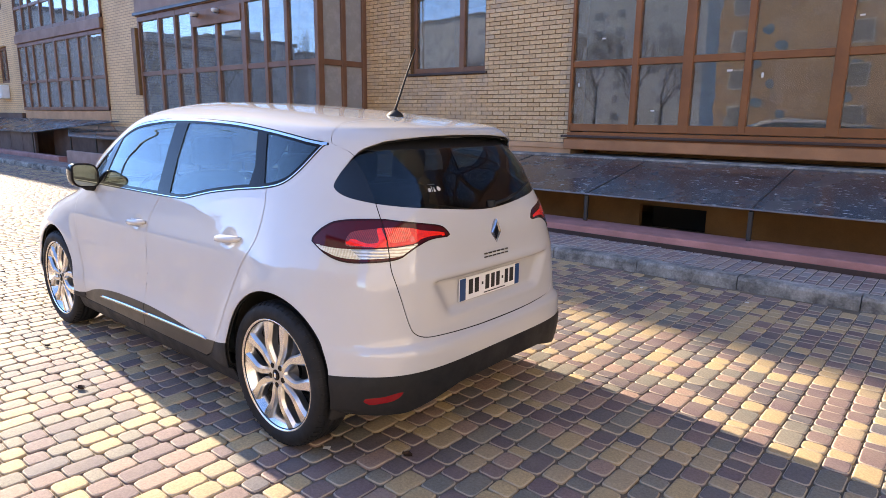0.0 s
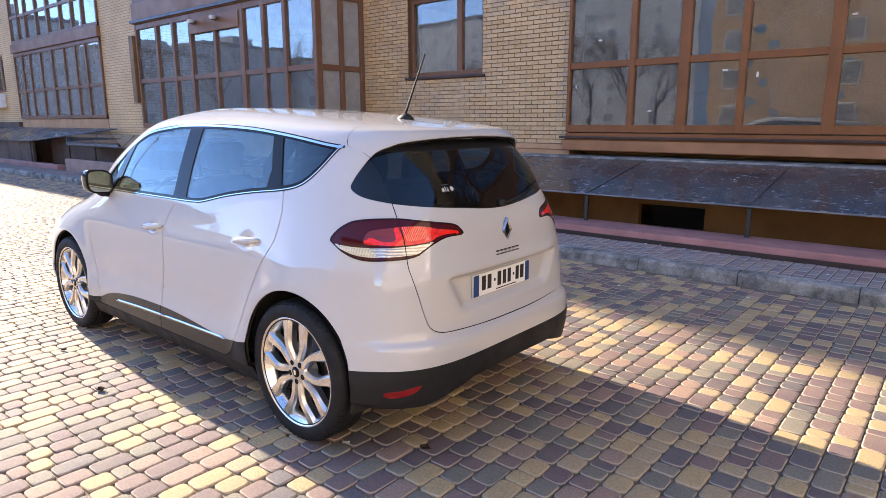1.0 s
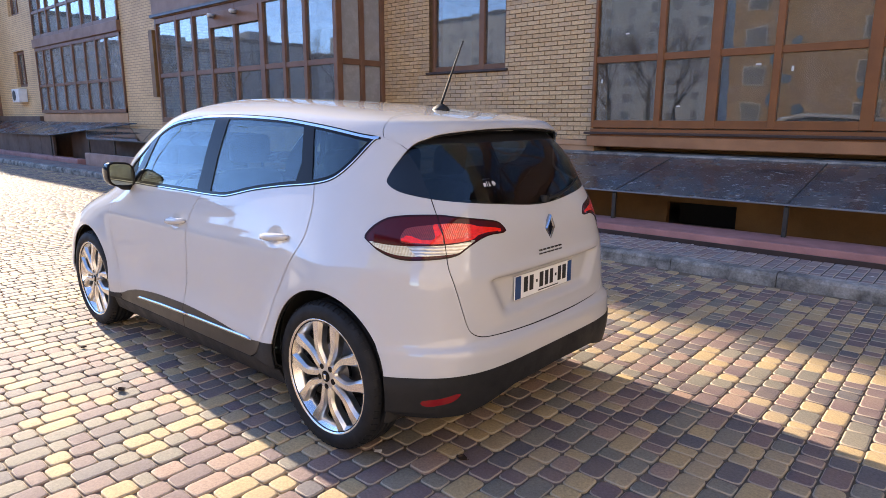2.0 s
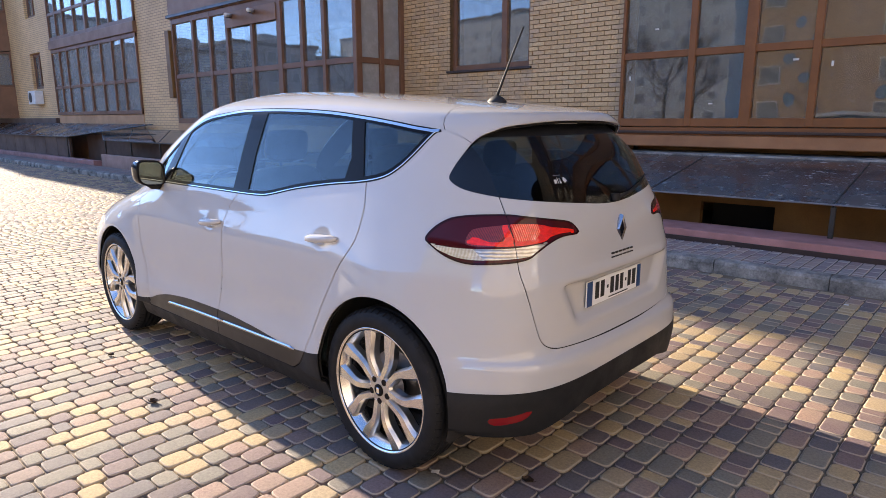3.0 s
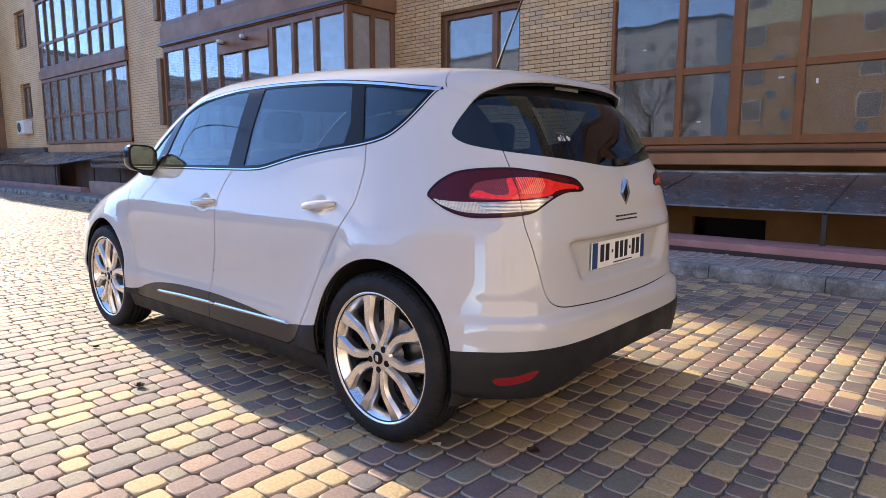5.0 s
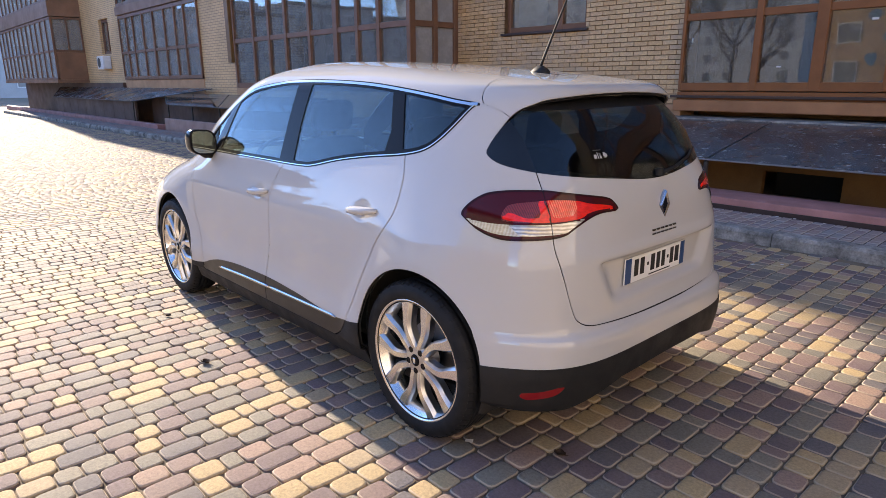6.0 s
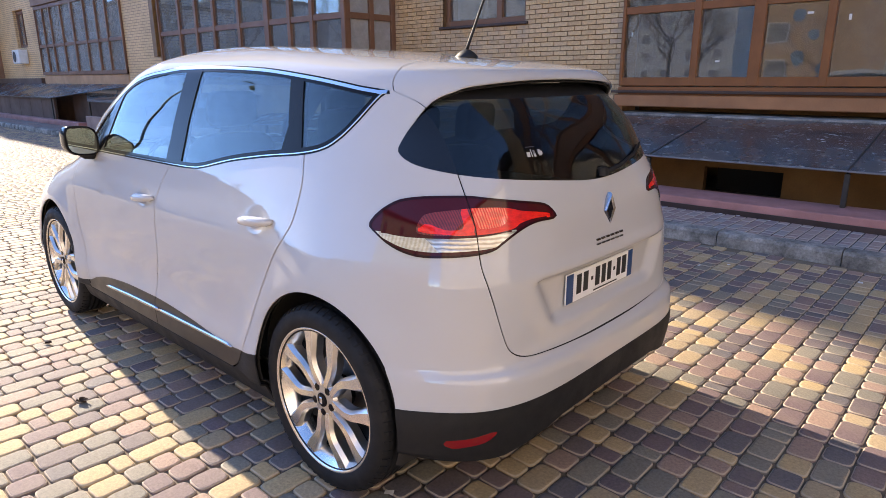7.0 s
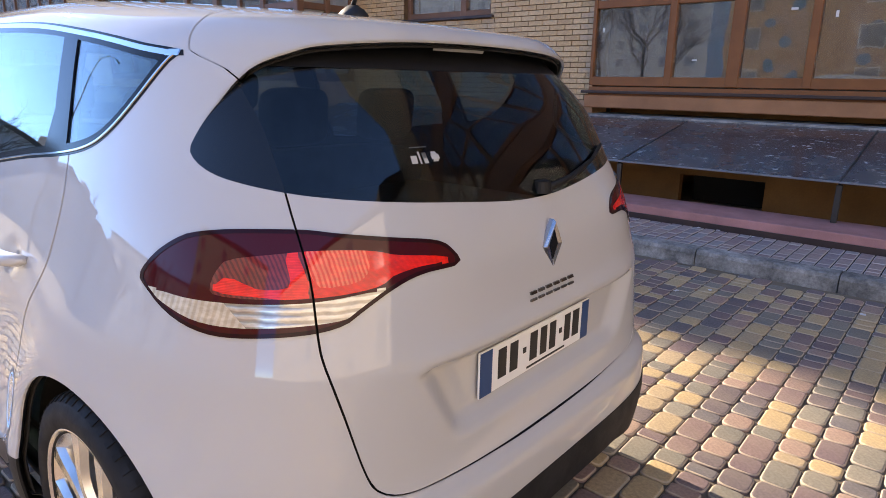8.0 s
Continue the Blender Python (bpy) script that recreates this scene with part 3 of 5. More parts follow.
tagged(part("wall_cross", Shape().box(-8.6, -8.35, WY + 0.45, 10.6, 0, H), m_room), "plain cross wall between the rooms", "wall", kind="structure")
# added length out of view: keeps a bright strip off the tailgate's reflections
tagged(part("wall_end_east", Shape().box(9, 15.0, BY, 10.6, 0, H), m_brickwall), "plain brick end of the building, run on unseen to block a bright gap", "wall", kind="structure")
tagged(part("wall_end_west", Shape().box(-46.6, -46.3, 7.2, 10.6, 0, H), m_brickwall), "end wall of the brick building", "wall", kind="structure")
tagged(part("roof", Shape().box(-46.6, 9.3, 6.3, 10.8, H, H + 0.2), m_sill), "flat roof of the brick building", "roof", kind="structure")

# air conditioner under the far window
ac = thing("air_conditioner", "white air conditioner unit on the brick wall under a window", "air conditioner")
part("casing", Shape().box(-29.45, -28.55, 5.96, 6.29, 2.12, 2.66, 0.02), m_white, ac)
part("fan_grille", Shape().lathe([(0.0, -0.01), (0.2, -0.01), (0.21, 0.0)], 24, "y", (-29.12, 5.95, 2.39)), m_steel, ac, "dark round grille")

# lower canopies, brown walls and a granite parapet further along the walk
for a, b, c_back, z0, z1 in ((-34.0, -22.3, -17.8, 0.90, 1.33), (-19.0, -11.3, -11.3, 0.86, 1.16)):
    c = thing("canopy", "dark glossy sheet canopy over a basement entry", "canopy", group="canopy bays")
    s = Shape()
    s.grid([[(a, 5.0, z0), (b, 5.0, z0), (b, 5.0, z0 + 0.02), (a, 5.0, z0 + 0.02)], [(a - 3.0, 6.05, z1), (c_back, 6.05, z1), (c_back, 6.05, z1 + 0.02), (a - 3.0, 6.05, z1 + 0.02)]], True, True)
    part("sheet", s, m_canopy if a < -20 else m_glossy_sheet, c)
    part("edge_rail", Shape().box(a, b, 4.985, 4.998, z0 - 0.01, z0 + 0.022, 0.003), m_steel, c)
    n = int((b - a) / 1.55)
    for k in range(n + 1):
        x = a + 0.04 + (b - a - 0.08) * k / n
        xb = a - 3.0 + 0.04 + (c_back - a + 2.92) * k / n
        part("rafter", Shape().tube([(x, 5.0, z0 + 0.012), (xb, 6.04, z1 + 0.012)], 0.016, 4), m_steel, c)
        if a > -20 or k == n:
            part("post", Shape().box(x - 0.02, x + 0.02, 5.02, 5.06, 0.1, z0 - 0.002), m_steel, c)
entry = thing("wall_entry", "dark brown panelled wall under the canopy", "wall", "structure")
x = -34.0
while x < -22.4:
    part("wall_panel", Shape().box(x + 0.01, x + 1.28, 5.12, 5.2, 0.0, 0.88, 0.006), m_entry, entry)
    x += 1.29
tagged(part("wall_entry_inner", Shape().box(-22.4, -11.3, 5.70, 5.77, 0.0, 1.02), m_entry), "brown wall under the dark canopy", "wall", kind="structure")
tagged(part("parapet", Shape().box(-18.9, -11.3, 4.86, 5.0, 0.05, 0.45, 0.012), m_parapet), "low pinkish granite parapet beside the walk", "parapet", kind="structure")
tagged(part("ledge_far", Shape().box(-46, -19.6, 4.86, 5.11, 0.0, 0.22, 0.01), m_pink), "low ledge clad in dull red granite", "ledge", kind="structure")

# ---- the yard's other side: seen only as mirrored in the panes and the paint ----
m_tan = worn("tan_render", (0.45, 0.28, 0.145), 0.85, 0.3, 0.15, 8, 0.1)
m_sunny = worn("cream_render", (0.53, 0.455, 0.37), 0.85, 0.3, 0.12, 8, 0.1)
m_green = worn("pale_green_render", (0.52, 0.55, 0.40), 0.85, 0.3, 0.15, 8, 0.1)
m_grey = worn("grey_panel", (0.46, 0.46, 0.46), 0.85, 0.3, 0.2, 8, 0.1)
m_farglass = plain("far_window", (0.08, 0.09, 0.10), 0.15)
m_dullglass = plain("dull_window", (0.19, 0.19, 0.19), 0.3)
m_paleglass = plain("curtained_window", (0.30, 0.28, 0.25), 0.25)
m_dot = worn("blue_wall_paint", (0.10, 0.22, 0.34), 0.8, 1.0, 0.2, 20, 0.1)
m_bark = worn("bark", (0.10, 0.08, 0.06), 0.9, 5, 0.3, 40, 0.4)


def block_house(label, x1, y0, h, wall_mat, m, top_mat=None, split=0.0, step=4.4, pane=None, tall=1.5):
    """A block that stands along its own x axis, with its windows towards y; m places it."""
    pane = pane or m_farglass
    b = thing("apartment_building", label, "building", m=m)
    if top_mat:
        part("wall", Shape().box(0, x1, y0, 0, 0, split), wall_mat, b)
        part("wall", Shape().box(0, x1, y0, 0, split + 0.001, h), top_mat, b)
    else:
        part("wall", Shape().box(0, x1, y0, 0, 0, h), wall_mat, b)
    part("roof", Shape().box(-0.3, x1 + 0.3, y0 - 0.3, 0.3, h + 0.001, h + 0.5), m_sill, b)
    part("stair_head", Shape().box(x1 * 0.62, x1 * 0.62 + 4, y0 + 3, y0 + 7, h + 0.501, h + 2.6), wall_mat, b)
    z = 1.2
    while z + tall + 0.3 < h:
        x = 1.2
        while x + 1.6 < x1:
            w = part("window", Shape().box(x - 0.1, x + 1.6, -0.1, 0.03, z - 0.1, z + tall + 0.1), m_white, b)
            part("pane", Shape().box(x, x + 1.5, -0.02, 0.05, z, z + tall), pane, w)
            x += step
        z += 3.0
    return b


tan_house = block_house("tan apartment house with pale green upper storeys and blue painted dots", 27, -14, 19, m_tan, pose(-16, -40, -0.022, 0, 0, 11), m_green, 11.8, step=8.6, pane=m_dullglass)
for x, z in ((3.6, 3.0), (4.6, 4.6), (3.4, 6.2), (5.2, 7.4), (4.0, 8.8), (10.2, 3.4), (10.6, 5.6), (10.0, 7.8), (5.6, 2.2)):
    part("painted_dot", Shape().lathe([(0.0, 0.012), (0.42, 0.012), (0.42, 0.0)], 20, "y", (x, 0, z)), m_dot, tan_house, "round blue dot painted on the wall")
block_house("grey panel apartment block far off", 115, -13, 23.5, m_grey, pose(-148, -106, -0.022, 0, 0, 8), pane=m_dullglass)
for k, (y, l, h) in enumerate(((28, 24, 12.0), (3, 22, 13.5), (-20, 15, 10.5), (-36, 15, 12.6), (-52, 23, 11.2))):
    block_house("grey panel apartment block beyond the yard's end", l, -14, h, m_grey, pose(-84 - 2 * (k % 2), y, -0.022, 0, 0, -90), pane=m_dullglass)
# added unseen block: its sunlit front fills the car's tail with warm light
block_house("cream house block added out of view to bounce warm sunlight", 58, -12, 13, m_sunny, pose(15, -30, -0.022, 0, 0, 90), step=4.6, pane=m_paleglass)


def bare_tree(m, seed, h=8.0):
    r = random.Random(seed)
    t = thing("tree", "bare tree across the yard", "tree", group="bare trees", m=m)
    s = Shape()
    s.tube([(0, 0, 0), (0.05, 0.02, h * 0.25), (0, 0.1, h * 0.5)], [0.16, 0.13, 0.09], 8)
    part("trunk", s, m_bark, t)
    s = Shape()

    def limb(p, d, l, w, depth):
        q = p + d * l
        mid = p + d * l * 0.5 + Vector((r.uniform(-1, 1), r.uniform(-1, 1), r.uniform(0, 1))) * l * 0.08
        s.tube([p, mid, q], [w, w * 0.75, w * 0.5], 5)
        if depth:
            for k in range(4):
                nd = (d + Vector((r.uniform(-0.9, 0.9), r.uniform(-0.9, 0.9), r.uniform(-0.2, 0.6)))).normalized()
                limb(p.lerp(q, r.uniform(0.4, 1.0)), nd, l * r.uniform(0.5, 0.75), w * 0.5, depth - 1)
    for k in range(7):
        a = r.uniform(0, 6.28)
        limb(Vector((0, 0.05, h * r.uniform(0.22, 0.5))), Vector((math.cos(a) * 0.7, math.sin(a) * 0.7, 0.9)).normalized(), h * 0.28, 0.06, 3)
    part("crown", s, m_bark, t)
    return t


for k, (x, y, h) in enumerate(((-16, -24, 8), (-22, -30, 9), (-29, -27, 7.5), (-37, -33, 9), (-19, -36, 10), (-66, -6, 11), (-64, -16, 12), (-67, -27, 11), (-63, -38, 12.5), (-66, -47, 11))):
    bare_tree(pose(x, y, -0.03, 0, 0, 50 * k), k, h)


# curved double-armed lamp across the yard, mirrored in the front door's window
lamp_post = thing("street_lamp", "dark steel street lamp with two curved arms across the yard", "street lamp", m=pose(-21.0, -8.0, -0.022))
part("pole", Shape().tube([(0, 0, 0), (0, 0, 4.5), (0, 0, 8.0)], [0.065, 0.05, 0.038], 12), m_steel, lamp_post, smooth=True)
for sg, reach in ((1, 2.6), (-1, 2.0)):
    arm = [(0, sg * reach * (1 - math.cos(a)), 7.95 + 1.6 * math.sin(a * 0.9)) for a in np.linspace(0, 1.5, 10)]
    part("arm", Shape().tube(arm, 0.026, 8), m_steel, lamp_post, smooth=True)
    part("lamp_head", Shape().box(-0.10, 0.10, arm[-1][1] - 0.3, arm[-1][1] + 0.3, arm[-1][2] - 0.14, arm[-1][2] - 0.035, 0.03), m_steel, lamp_post)


# ---- litter on the paving ----
m_leaf = worn("dry_leaf", (0.055, 0.03, 0.016), 0.8, 40, 0.4, 200, 0.2)
m_paper = worn("paper", (0.62, 0.61, 0.58), 0.8, 30, 0.15, 150, 0.1)


def leaf_mesh(seed, size):
    """A dry curled leaf: a lobed blade, cupped and thin, with a stalk."""
    r = random.Random(seed)
    s = Shape()
    rows = []
    for i in range(7):
        u = i / 6
        w = size * 0.42 * math.sin(math.pi * (0.08 + 0.86 * u)) * (1 + 0.25 * math.sin(9 * u + seed))
        row = []
        for j in range(5):
            v = -1 + j / 2
            row.append((size * (u - 0.5), w * v, 0.004 + size * (0.22 * v * v + 0.18 * (u - 0.4) ** 2) + r.uniform(0, 0.002)))
        rows.append(row)
    s.grid(rows)
    s.grid([[(x, y, z - 0.0012) for x, y, z in q] for q in rows])
    s.tube([(-size * 0.5, 0, 0.006), (-size * 0.75, size * 0.05, 0.012)], 0.0012, 5)
    return s


for k, (x, y, a, w) in enumerate(((-1.367, -1.197, 20, 0.055), (-2.26, -1.08, 70, 0.035), (0.55, -1.15, 310, 0.035), (0.553, -0.474, 200, 0.05))):
    lf = part("fallen_leaf", leaf_mesh(k, w), m_leaf)
    lf.matrix_basis = pose(x, y, 0.0, 0, 0, a)
    tagged(lf, "small curled dark brown leaf lying on the paving", "leaf", group="fallen leaves")
for k, (x, y, a, z) in enumerate(((1.0, 3.35, 15, 0.0), (-0.05, 3.0, 60, 0.0), (0.136, 3.19, 110, 0.0), (0.21, -0.70, 30, 0.0), (-0.45, 4.60, 80, 0.12), (-0.30, 4.62, 20, 0.12), (0.03, 4.60, 140, 0.12), (1.487, 4.225, 60, 0.12))):
    s = Shape()
    r = random.Random(50 + k)
    s.grid([[(0.011 * i, 0.012 * j, 0.003 + r.uniform(0, 0.006)) for j in range(3)] for i in range(4)])
    s.add([(x_, y_, z_ - 0.001) for x_, y_, z_ in s.v], list(s.f))
    pp = part("paper_scrap", s, m_paper)
    pp.matrix_basis = pose(x, y, z, 0, 0, a)
    tagged(pp, "crumpled white paper scrap lying on the paving", "paper", group="paper scraps")

# ---- the car: its skin is one smooth surface, cut along the panel lines ----
CAR_Y = 0.055


def curve(pts):
    """A smooth curve through (a, b) pairs (monotone cubic), as a function of a."""
    a = np.array([p[0] for p in pts], float)
    b = np.array([p[1] for p in pts], float)
    h = np.diff(a)
    d = np.diff(b) / h
    m = np.zeros(len(a))
    m[0], m[-1] = d[0], d[-1]
    for i in range(1, len(a) - 1):
        if d[i - 1] * d[i] > 0:
            w1, w2 = 2 * h[i] + h[i - 1], h[i] + 2 * h[i - 1]
            m[i] = (w1 + w2) / (w1 / d[i - 1] + w2 / d[i])

    def f(x):
        x = np.clip(np.asarray(x, float), a[0], a[-1])
        k = np.clip(np.searchsorted(a, x, side="right") - 1, 0, len(a) - 2)
        t = (x - a[k]) / h[k]
        return ((1 + 2 * t) * (1 - t) ** 2 * b[k] + t * (1 - t) ** 2 * h[k] * m[k] + t * t * (3 - 2 * t) * b[k + 1] + t * t * (t - 1) * h[k] * m[k + 1])
    return f


half_width = curve([(0.16, 0.80), (0.22, 0.845), (0.32, 0.878), (0.42, 0.884), (0.50, 0.873), (0.58, 0.866), (0.70, 0.862), (0.80, 0.858), (0.88, 0.852), (0.95, 0.837), (1.03, 0.815), (1.11, 0.79), (1.22, 0.752),
                    (1.35, 0.708), (1.45, 0.672), (1.515, 0.645), (1.55, 0.618), (1.575, 0.585), (1.60, 0.525), (1.62, 0.45), (1.635, 0.37), (1.645, 0.28), (1.652, 0.0)])
rear_end = curve([(0.16, 0.60), (0.22, 0.66), (0.32, 0.70), (0.45, 0.715), (0.54, 0.714), (0.572, 0.707), (0.594, 0.682), (0.66, 0.672), (0.75, 0.672), (0.86, 0.675), (0.95, 0.66), (1.03, 0.645), (1.10, 0.622), (1.2, 0.575),
                  (1.3, 0.523), (1.4, 0.468), (1.48, 0.425), (1.515, 0.39), (1.535, 0.28), (1.555, 0.11), (1.575, -0.09), (1.60, -0.36), (1.62, -0.62), (1.635, -0.86), (1.645, -1.06), (1.652, -1.36)])
front_end = curve([(0.16, -3.40), (0.25, -3.56), (0.45, -3.63), (0.62, -3.62), (0.75, -3.55), (0.85, -3.40), (0.93, -3.18), (1.0, -2.94), (1.06, -2.80), (1.2, -2.62), (1.35, -2.37), (1.48, -2.10), (1.55, -1.92),
                   (1.60, -1.73), (1.62, -1.61), (1.635, -1.53), (1.645, -1.46), (1.652, -1.36)])
rear_from = curve([(0.16, -0.5), (1.40, -0.5), (1.52, -0.62), (1.60, -1.0), (1.652, -1.36)])
front_from = curve([(0.16, -1.9), (0.9, -1.9), (1.2, -1.7), (1.45, -1.55), (1.55, -1.45), (1.652, -1.36)])
rear_power = curve([(0.16, 4.6), (0.6, 4.8), (0.9, 4.2), (1.2, 4.0), (1.45, 4.2), (1.53, 3.6), (1.6, 3.0), (1.652, 2.2)])
front_power = curve([(0.16, 4.0), (0.6, 5.0), (0.9, 3.6), (1.1, 3.1), (1.3, 3.7), (1.5, 3.6), (1.652, 2.2)])


def superquarter(p, n):
    """A quarter of a superellipse, from (1, 0) to (0, 1), in n even steps."""
    t = np.linspace(0, np.pi / 2, 400)
    c, s = np.cos(t) ** (2 / p), np.sin(t) ** (2 / p)
    l = np.concatenate([[0], np.cumsum(np.hypot(np.diff(c), np.diff(s)))])
    u = np.linspace(0, l[-1], n)
    return np.interp(u, l, c), np.interp(u, l, s)


NR, NM, NF = 90, 90, 50
Z_LEVELS = np.concatenate([np.linspace(0.16, 1.46, 118), np.linspace(1.465, 1.60, 36), np.linspace(1.602, 1.65, 22), [1.6513, 1.6519]])


def bell(a, w):
    return np.exp(-(a / w) ** 2)


def skin(side=-1, recess=1.0):
    """The points of one half of the skin: rows by height, columns from the middle of the tail round the side to the nose."""
    rows = []
    for z in Z_LEVELS:
        b, xr, xf, x0, x1 = (float(f(z)) for f in (half_width, rear_end, front_end, rear_from, front_from))
        c, s = superquarter(float(rear_power(z)), NR)
        qx, qy = x0 + (xr - x0) * c, b * s
        mx = np.linspace(x0, x1, NM + 2)[1:-1]
        c, s = superquarter(float(front_power(z)), NF)
        fx_, fy_ = (x1 + (xf - x1) * c)[::-1], (b * s)[::-1]
        x = np.concatenate([qx, mx, fx_])
        y = np.concatenate([qy, np.full(NM, b), fy_])
        k = y / b if b > 0 else y * 0
        k = np.clip((k - 0.5) / 0.5, 0, 1)
        # haunch over the rear wheel, waisted doors, swollen arches
        y = y + k * (0.012 * bell(x - 0.05, 0.45) * bell(z - 0.88, 0.12) - 0.008 * bell(x + 1.35, 0.75) * bell(z - 0.52, 0.12))
        for wx in (0.0, -2.734):
            r = np.hypot(x - wx, z - 0.36)
            y = y + k * 0.026 * bell(r - 0.40, 0.10) * (z > 0.3)
        y = y + k * (-0.006) * bell(x + 1.35, 0.8) * bell(z - 1.0, 0.08)
        # finger dents behind the door handles
        for hx, hz in ((-1.39, 0.932), (-0.385, 0.964)):
            y = y - k * 0.0075 * np.exp(-(((x - hx) / 0.052) ** 2 + ((z - hz) / 0.036) ** 2) ** 2)
        # hollow for the number plate under a soft lip; the tail glass lies in under the spoiler
        a = np.abs(y)
        tail = x > 0.2
        wide = np.clip((0.485 - 0.55 * max(0.0, 0.84 - z) - a) / 0.085, 0, 1)
        wide = wide * wide * (3 - 2 * wide)
        low = np.clip((z - 0.675) / 0.032, 0, 1) * np.clip((0.860 - z) / 0.014, 0, 1)
        x = x - np.where(tail, wide * low * 0.033 * recess, 0) + np.where(tail, 0.008 * recess * bell(z - 0.875, 0.022) * np.clip((0.50 - a) / 0.1, 0, 1), 0)
        rows.append(np.stack([x, side * y, np.full_like(x, z)], 1))
    return np.array(rows)


def rounded(pts, n=5, closed=True):
    """A smooth line through a few points (Catmull-Rom)."""
    p = np.array(pts, float)
    out, m = [], len(p)
    for i in range(m if closed else m - 1):
        if closed:
            a, b, c, d = (p[(i + k) % m] for k in (-1, 0, 1, 2))
        else:
            a, b, c, d = (p[min(max(i + k, 0), m - 1)] for k in (-1, 0, 1, 2))
        for t in np.arange(n) / n:
            out.append(0.5 * (2 * b + (c - a) * t + (2 * a - 5 * b + 4 * c - d) * t * t + (3 * b - a - 3 * c + d) * t ** 3))
    if not closed:
        out.append(p[-1])
    return np.array(out)


def outline_field(poly):
    """Signed distance to a closed line in two coordinates, below zero inside."""
    q = np.roll(poly, -1, 0)

    def f(u, v):
        d = np.full(len(u), 9.0)
        inside = np.zeros(len(u), bool)
        for (ax, ay), (bx, by) in zip(poly, q):
            ex, ey = bx - ax, by - ay
            t = np.clip(((u - ax) * ex + (v - ay) * ey) / (ex * ex + ey * ey + 1e-12), 0, 1)
            d = np.minimum(d, np.hypot(u - ax - t * ex, v - ay - t * ey))
            hit = (ay > v) != (by > v)
            if ay != by:
                inside ^= hit & (u < ax + (v - ay) * ex / ey)
        return np.where(inside, -d, d)
    return f


def lines_field(z, *pairs):
    """x minus a line's x at each height."""
    return np.interp(z, [p[1] for p in pairs], [p[0] for p in pairs])


class Panels:
    """The left half of the skin as loose polygons that can be cut along a field's zero line."""

    def __init__(self):
        g = skin(-1)
        du, dv = np.gradient(g, axis=0), np.gradient(g, axis=1)
        nr = np.cross(du, dv)
        nr /= np.linalg.norm(nr, axis=2)[..., None] + 1e-12
        out = g - np.array([-1.36, 0, 0.8])
        flip = np.sign((out * nr).sum(2))[..., None]
        nr *= np.where(flip == 0, 1, flip)
        nr[:, 0, 1] = 0
        nr[:, -1, 1] = 0
        nr /= np.linalg.norm(nr, axis=2)[..., None] + 1e-12
        step = np.linalg.norm(np.diff(skin(-1, 0.0)[..., :2], axis=1), axis=2)
        s = np.concatenate([np.zeros((len(g), 1)), np.cumsum(step, 1)], 1)
        sf = s[:, -1:] - s
        self.a = [tuple(r) for r in np.concatenate([g, nr, s[..., None], sf[..., None]], 2).reshape(-1, 8)]
        m = g.shape[1]
        self.polys = []
        for i in range(g.shape[0] - 1):
            for j in range(m - 1):
                self.polys.append((i * m + j, i * m + j + 1, (i + 1) * m + j + 1, (i + 1) * m + j))

    def cut(self, field, levels=(0.0,)):
        for level in levels:
            arr = np.array(self.a)
            val = list(field(arr) - level)
            seen, out = {}, []
            for p in self.polys:
                w = [val[i] for i in p]
                if min(w) > -1e-6 or max(w) < 1e-6:
                    out.append(p)
                    continue
                pos, neg = [], []
                for k, i in enumerate(p):
                    j = p[(k + 1) % len(p)]
                    vi, vj = val[i], val[j]
                    if vi >= 0:
                        pos.append(i)
                    if vi <= 0:
                        neg.append(i)
                    if vi * vj < 0:
                        key = (min(i, j), max(i, j))
                        if key not in seen:
                            t = vi / (vi - vj)
                            self.a.append(tuple(x + (y - x) * t for x, y in zip(self.a[i], self.a[j])))
                            val.append(0.0)
                            seen[key] = len(self.a) - 1
                        pos.append(seen[key])
                        neg.append(seen[key])
                for q in (pos, neg):
                    if len(q) > 2:
                        out.append(tuple(q))
            self.polys = out

    def centres(self):
        arr = np.array(self.a)
        return np.array([arr[list(p)].mean(0) for p in self.polys])


X, Y, Z, SR, SF = 0, 1, 2, 6, 7
# lines of the side, along the car and up
GLASSHOUSE = rounded([(-2.36, 1.095), (-2.03, 1.103), (-1.69, 1.103), (-1.37, 1.103), (-1.116, 1.103), (-0.958, 1.106), (-0.862, 1.116), (-0.649, 1.160), (-0.412, 1.195), (-0.20, 1.219), (-0.072, 1.245), (0.005, 1.286),
                      (0.071, 1.347), (0.139, 1.428), (0.164, 1.447), (0.04, 1.464), (-0.09, 1.483), (-0.264, 1.504), (-0.548, 1.530), (-0.90, 1.544), (-1.2, 1.545), (-1.40, 1.536), (-1.70, 1.497), (-1.90, 1.417), (-2.055, 1.317), (-2.20, 1.205)], 4)
GAP_F = rounded([(-2.35, 1.12), (-2.362, 1.03), (-2.356, 0.955), (-2.330, 0.85), (-2.295, 0.69), (-2.222, 0.52), (-2.198, 0.40), (-2.20, 0.30)], 4, False)
GAP_M = rounded([(-1.135, 1.125), (-1.172, 1.09), (-1.222, 1.03), (-1.258, 0.945), (-1.256, 0.84), (-1.256, 0.70), (-1.288, 0.56), (-1.31, 0.45), (-1.32, 0.30)], 4, False)
GAP_R = rounded([(-0.172, 1.24), (-0.160, 1.19), (-0.144, 1.12), (-0.153, 1.0), (-0.185, 0.935), (-0.255, 0.83), (-0.350, 0.655), (-0.430, 0.498), (-0.468, 0.425), (-0.53, 0.345), (-0.60, 0.30)], 4, False)
DOOR_F = np.concatenate([GAP_F, GAP_M[::-1]])
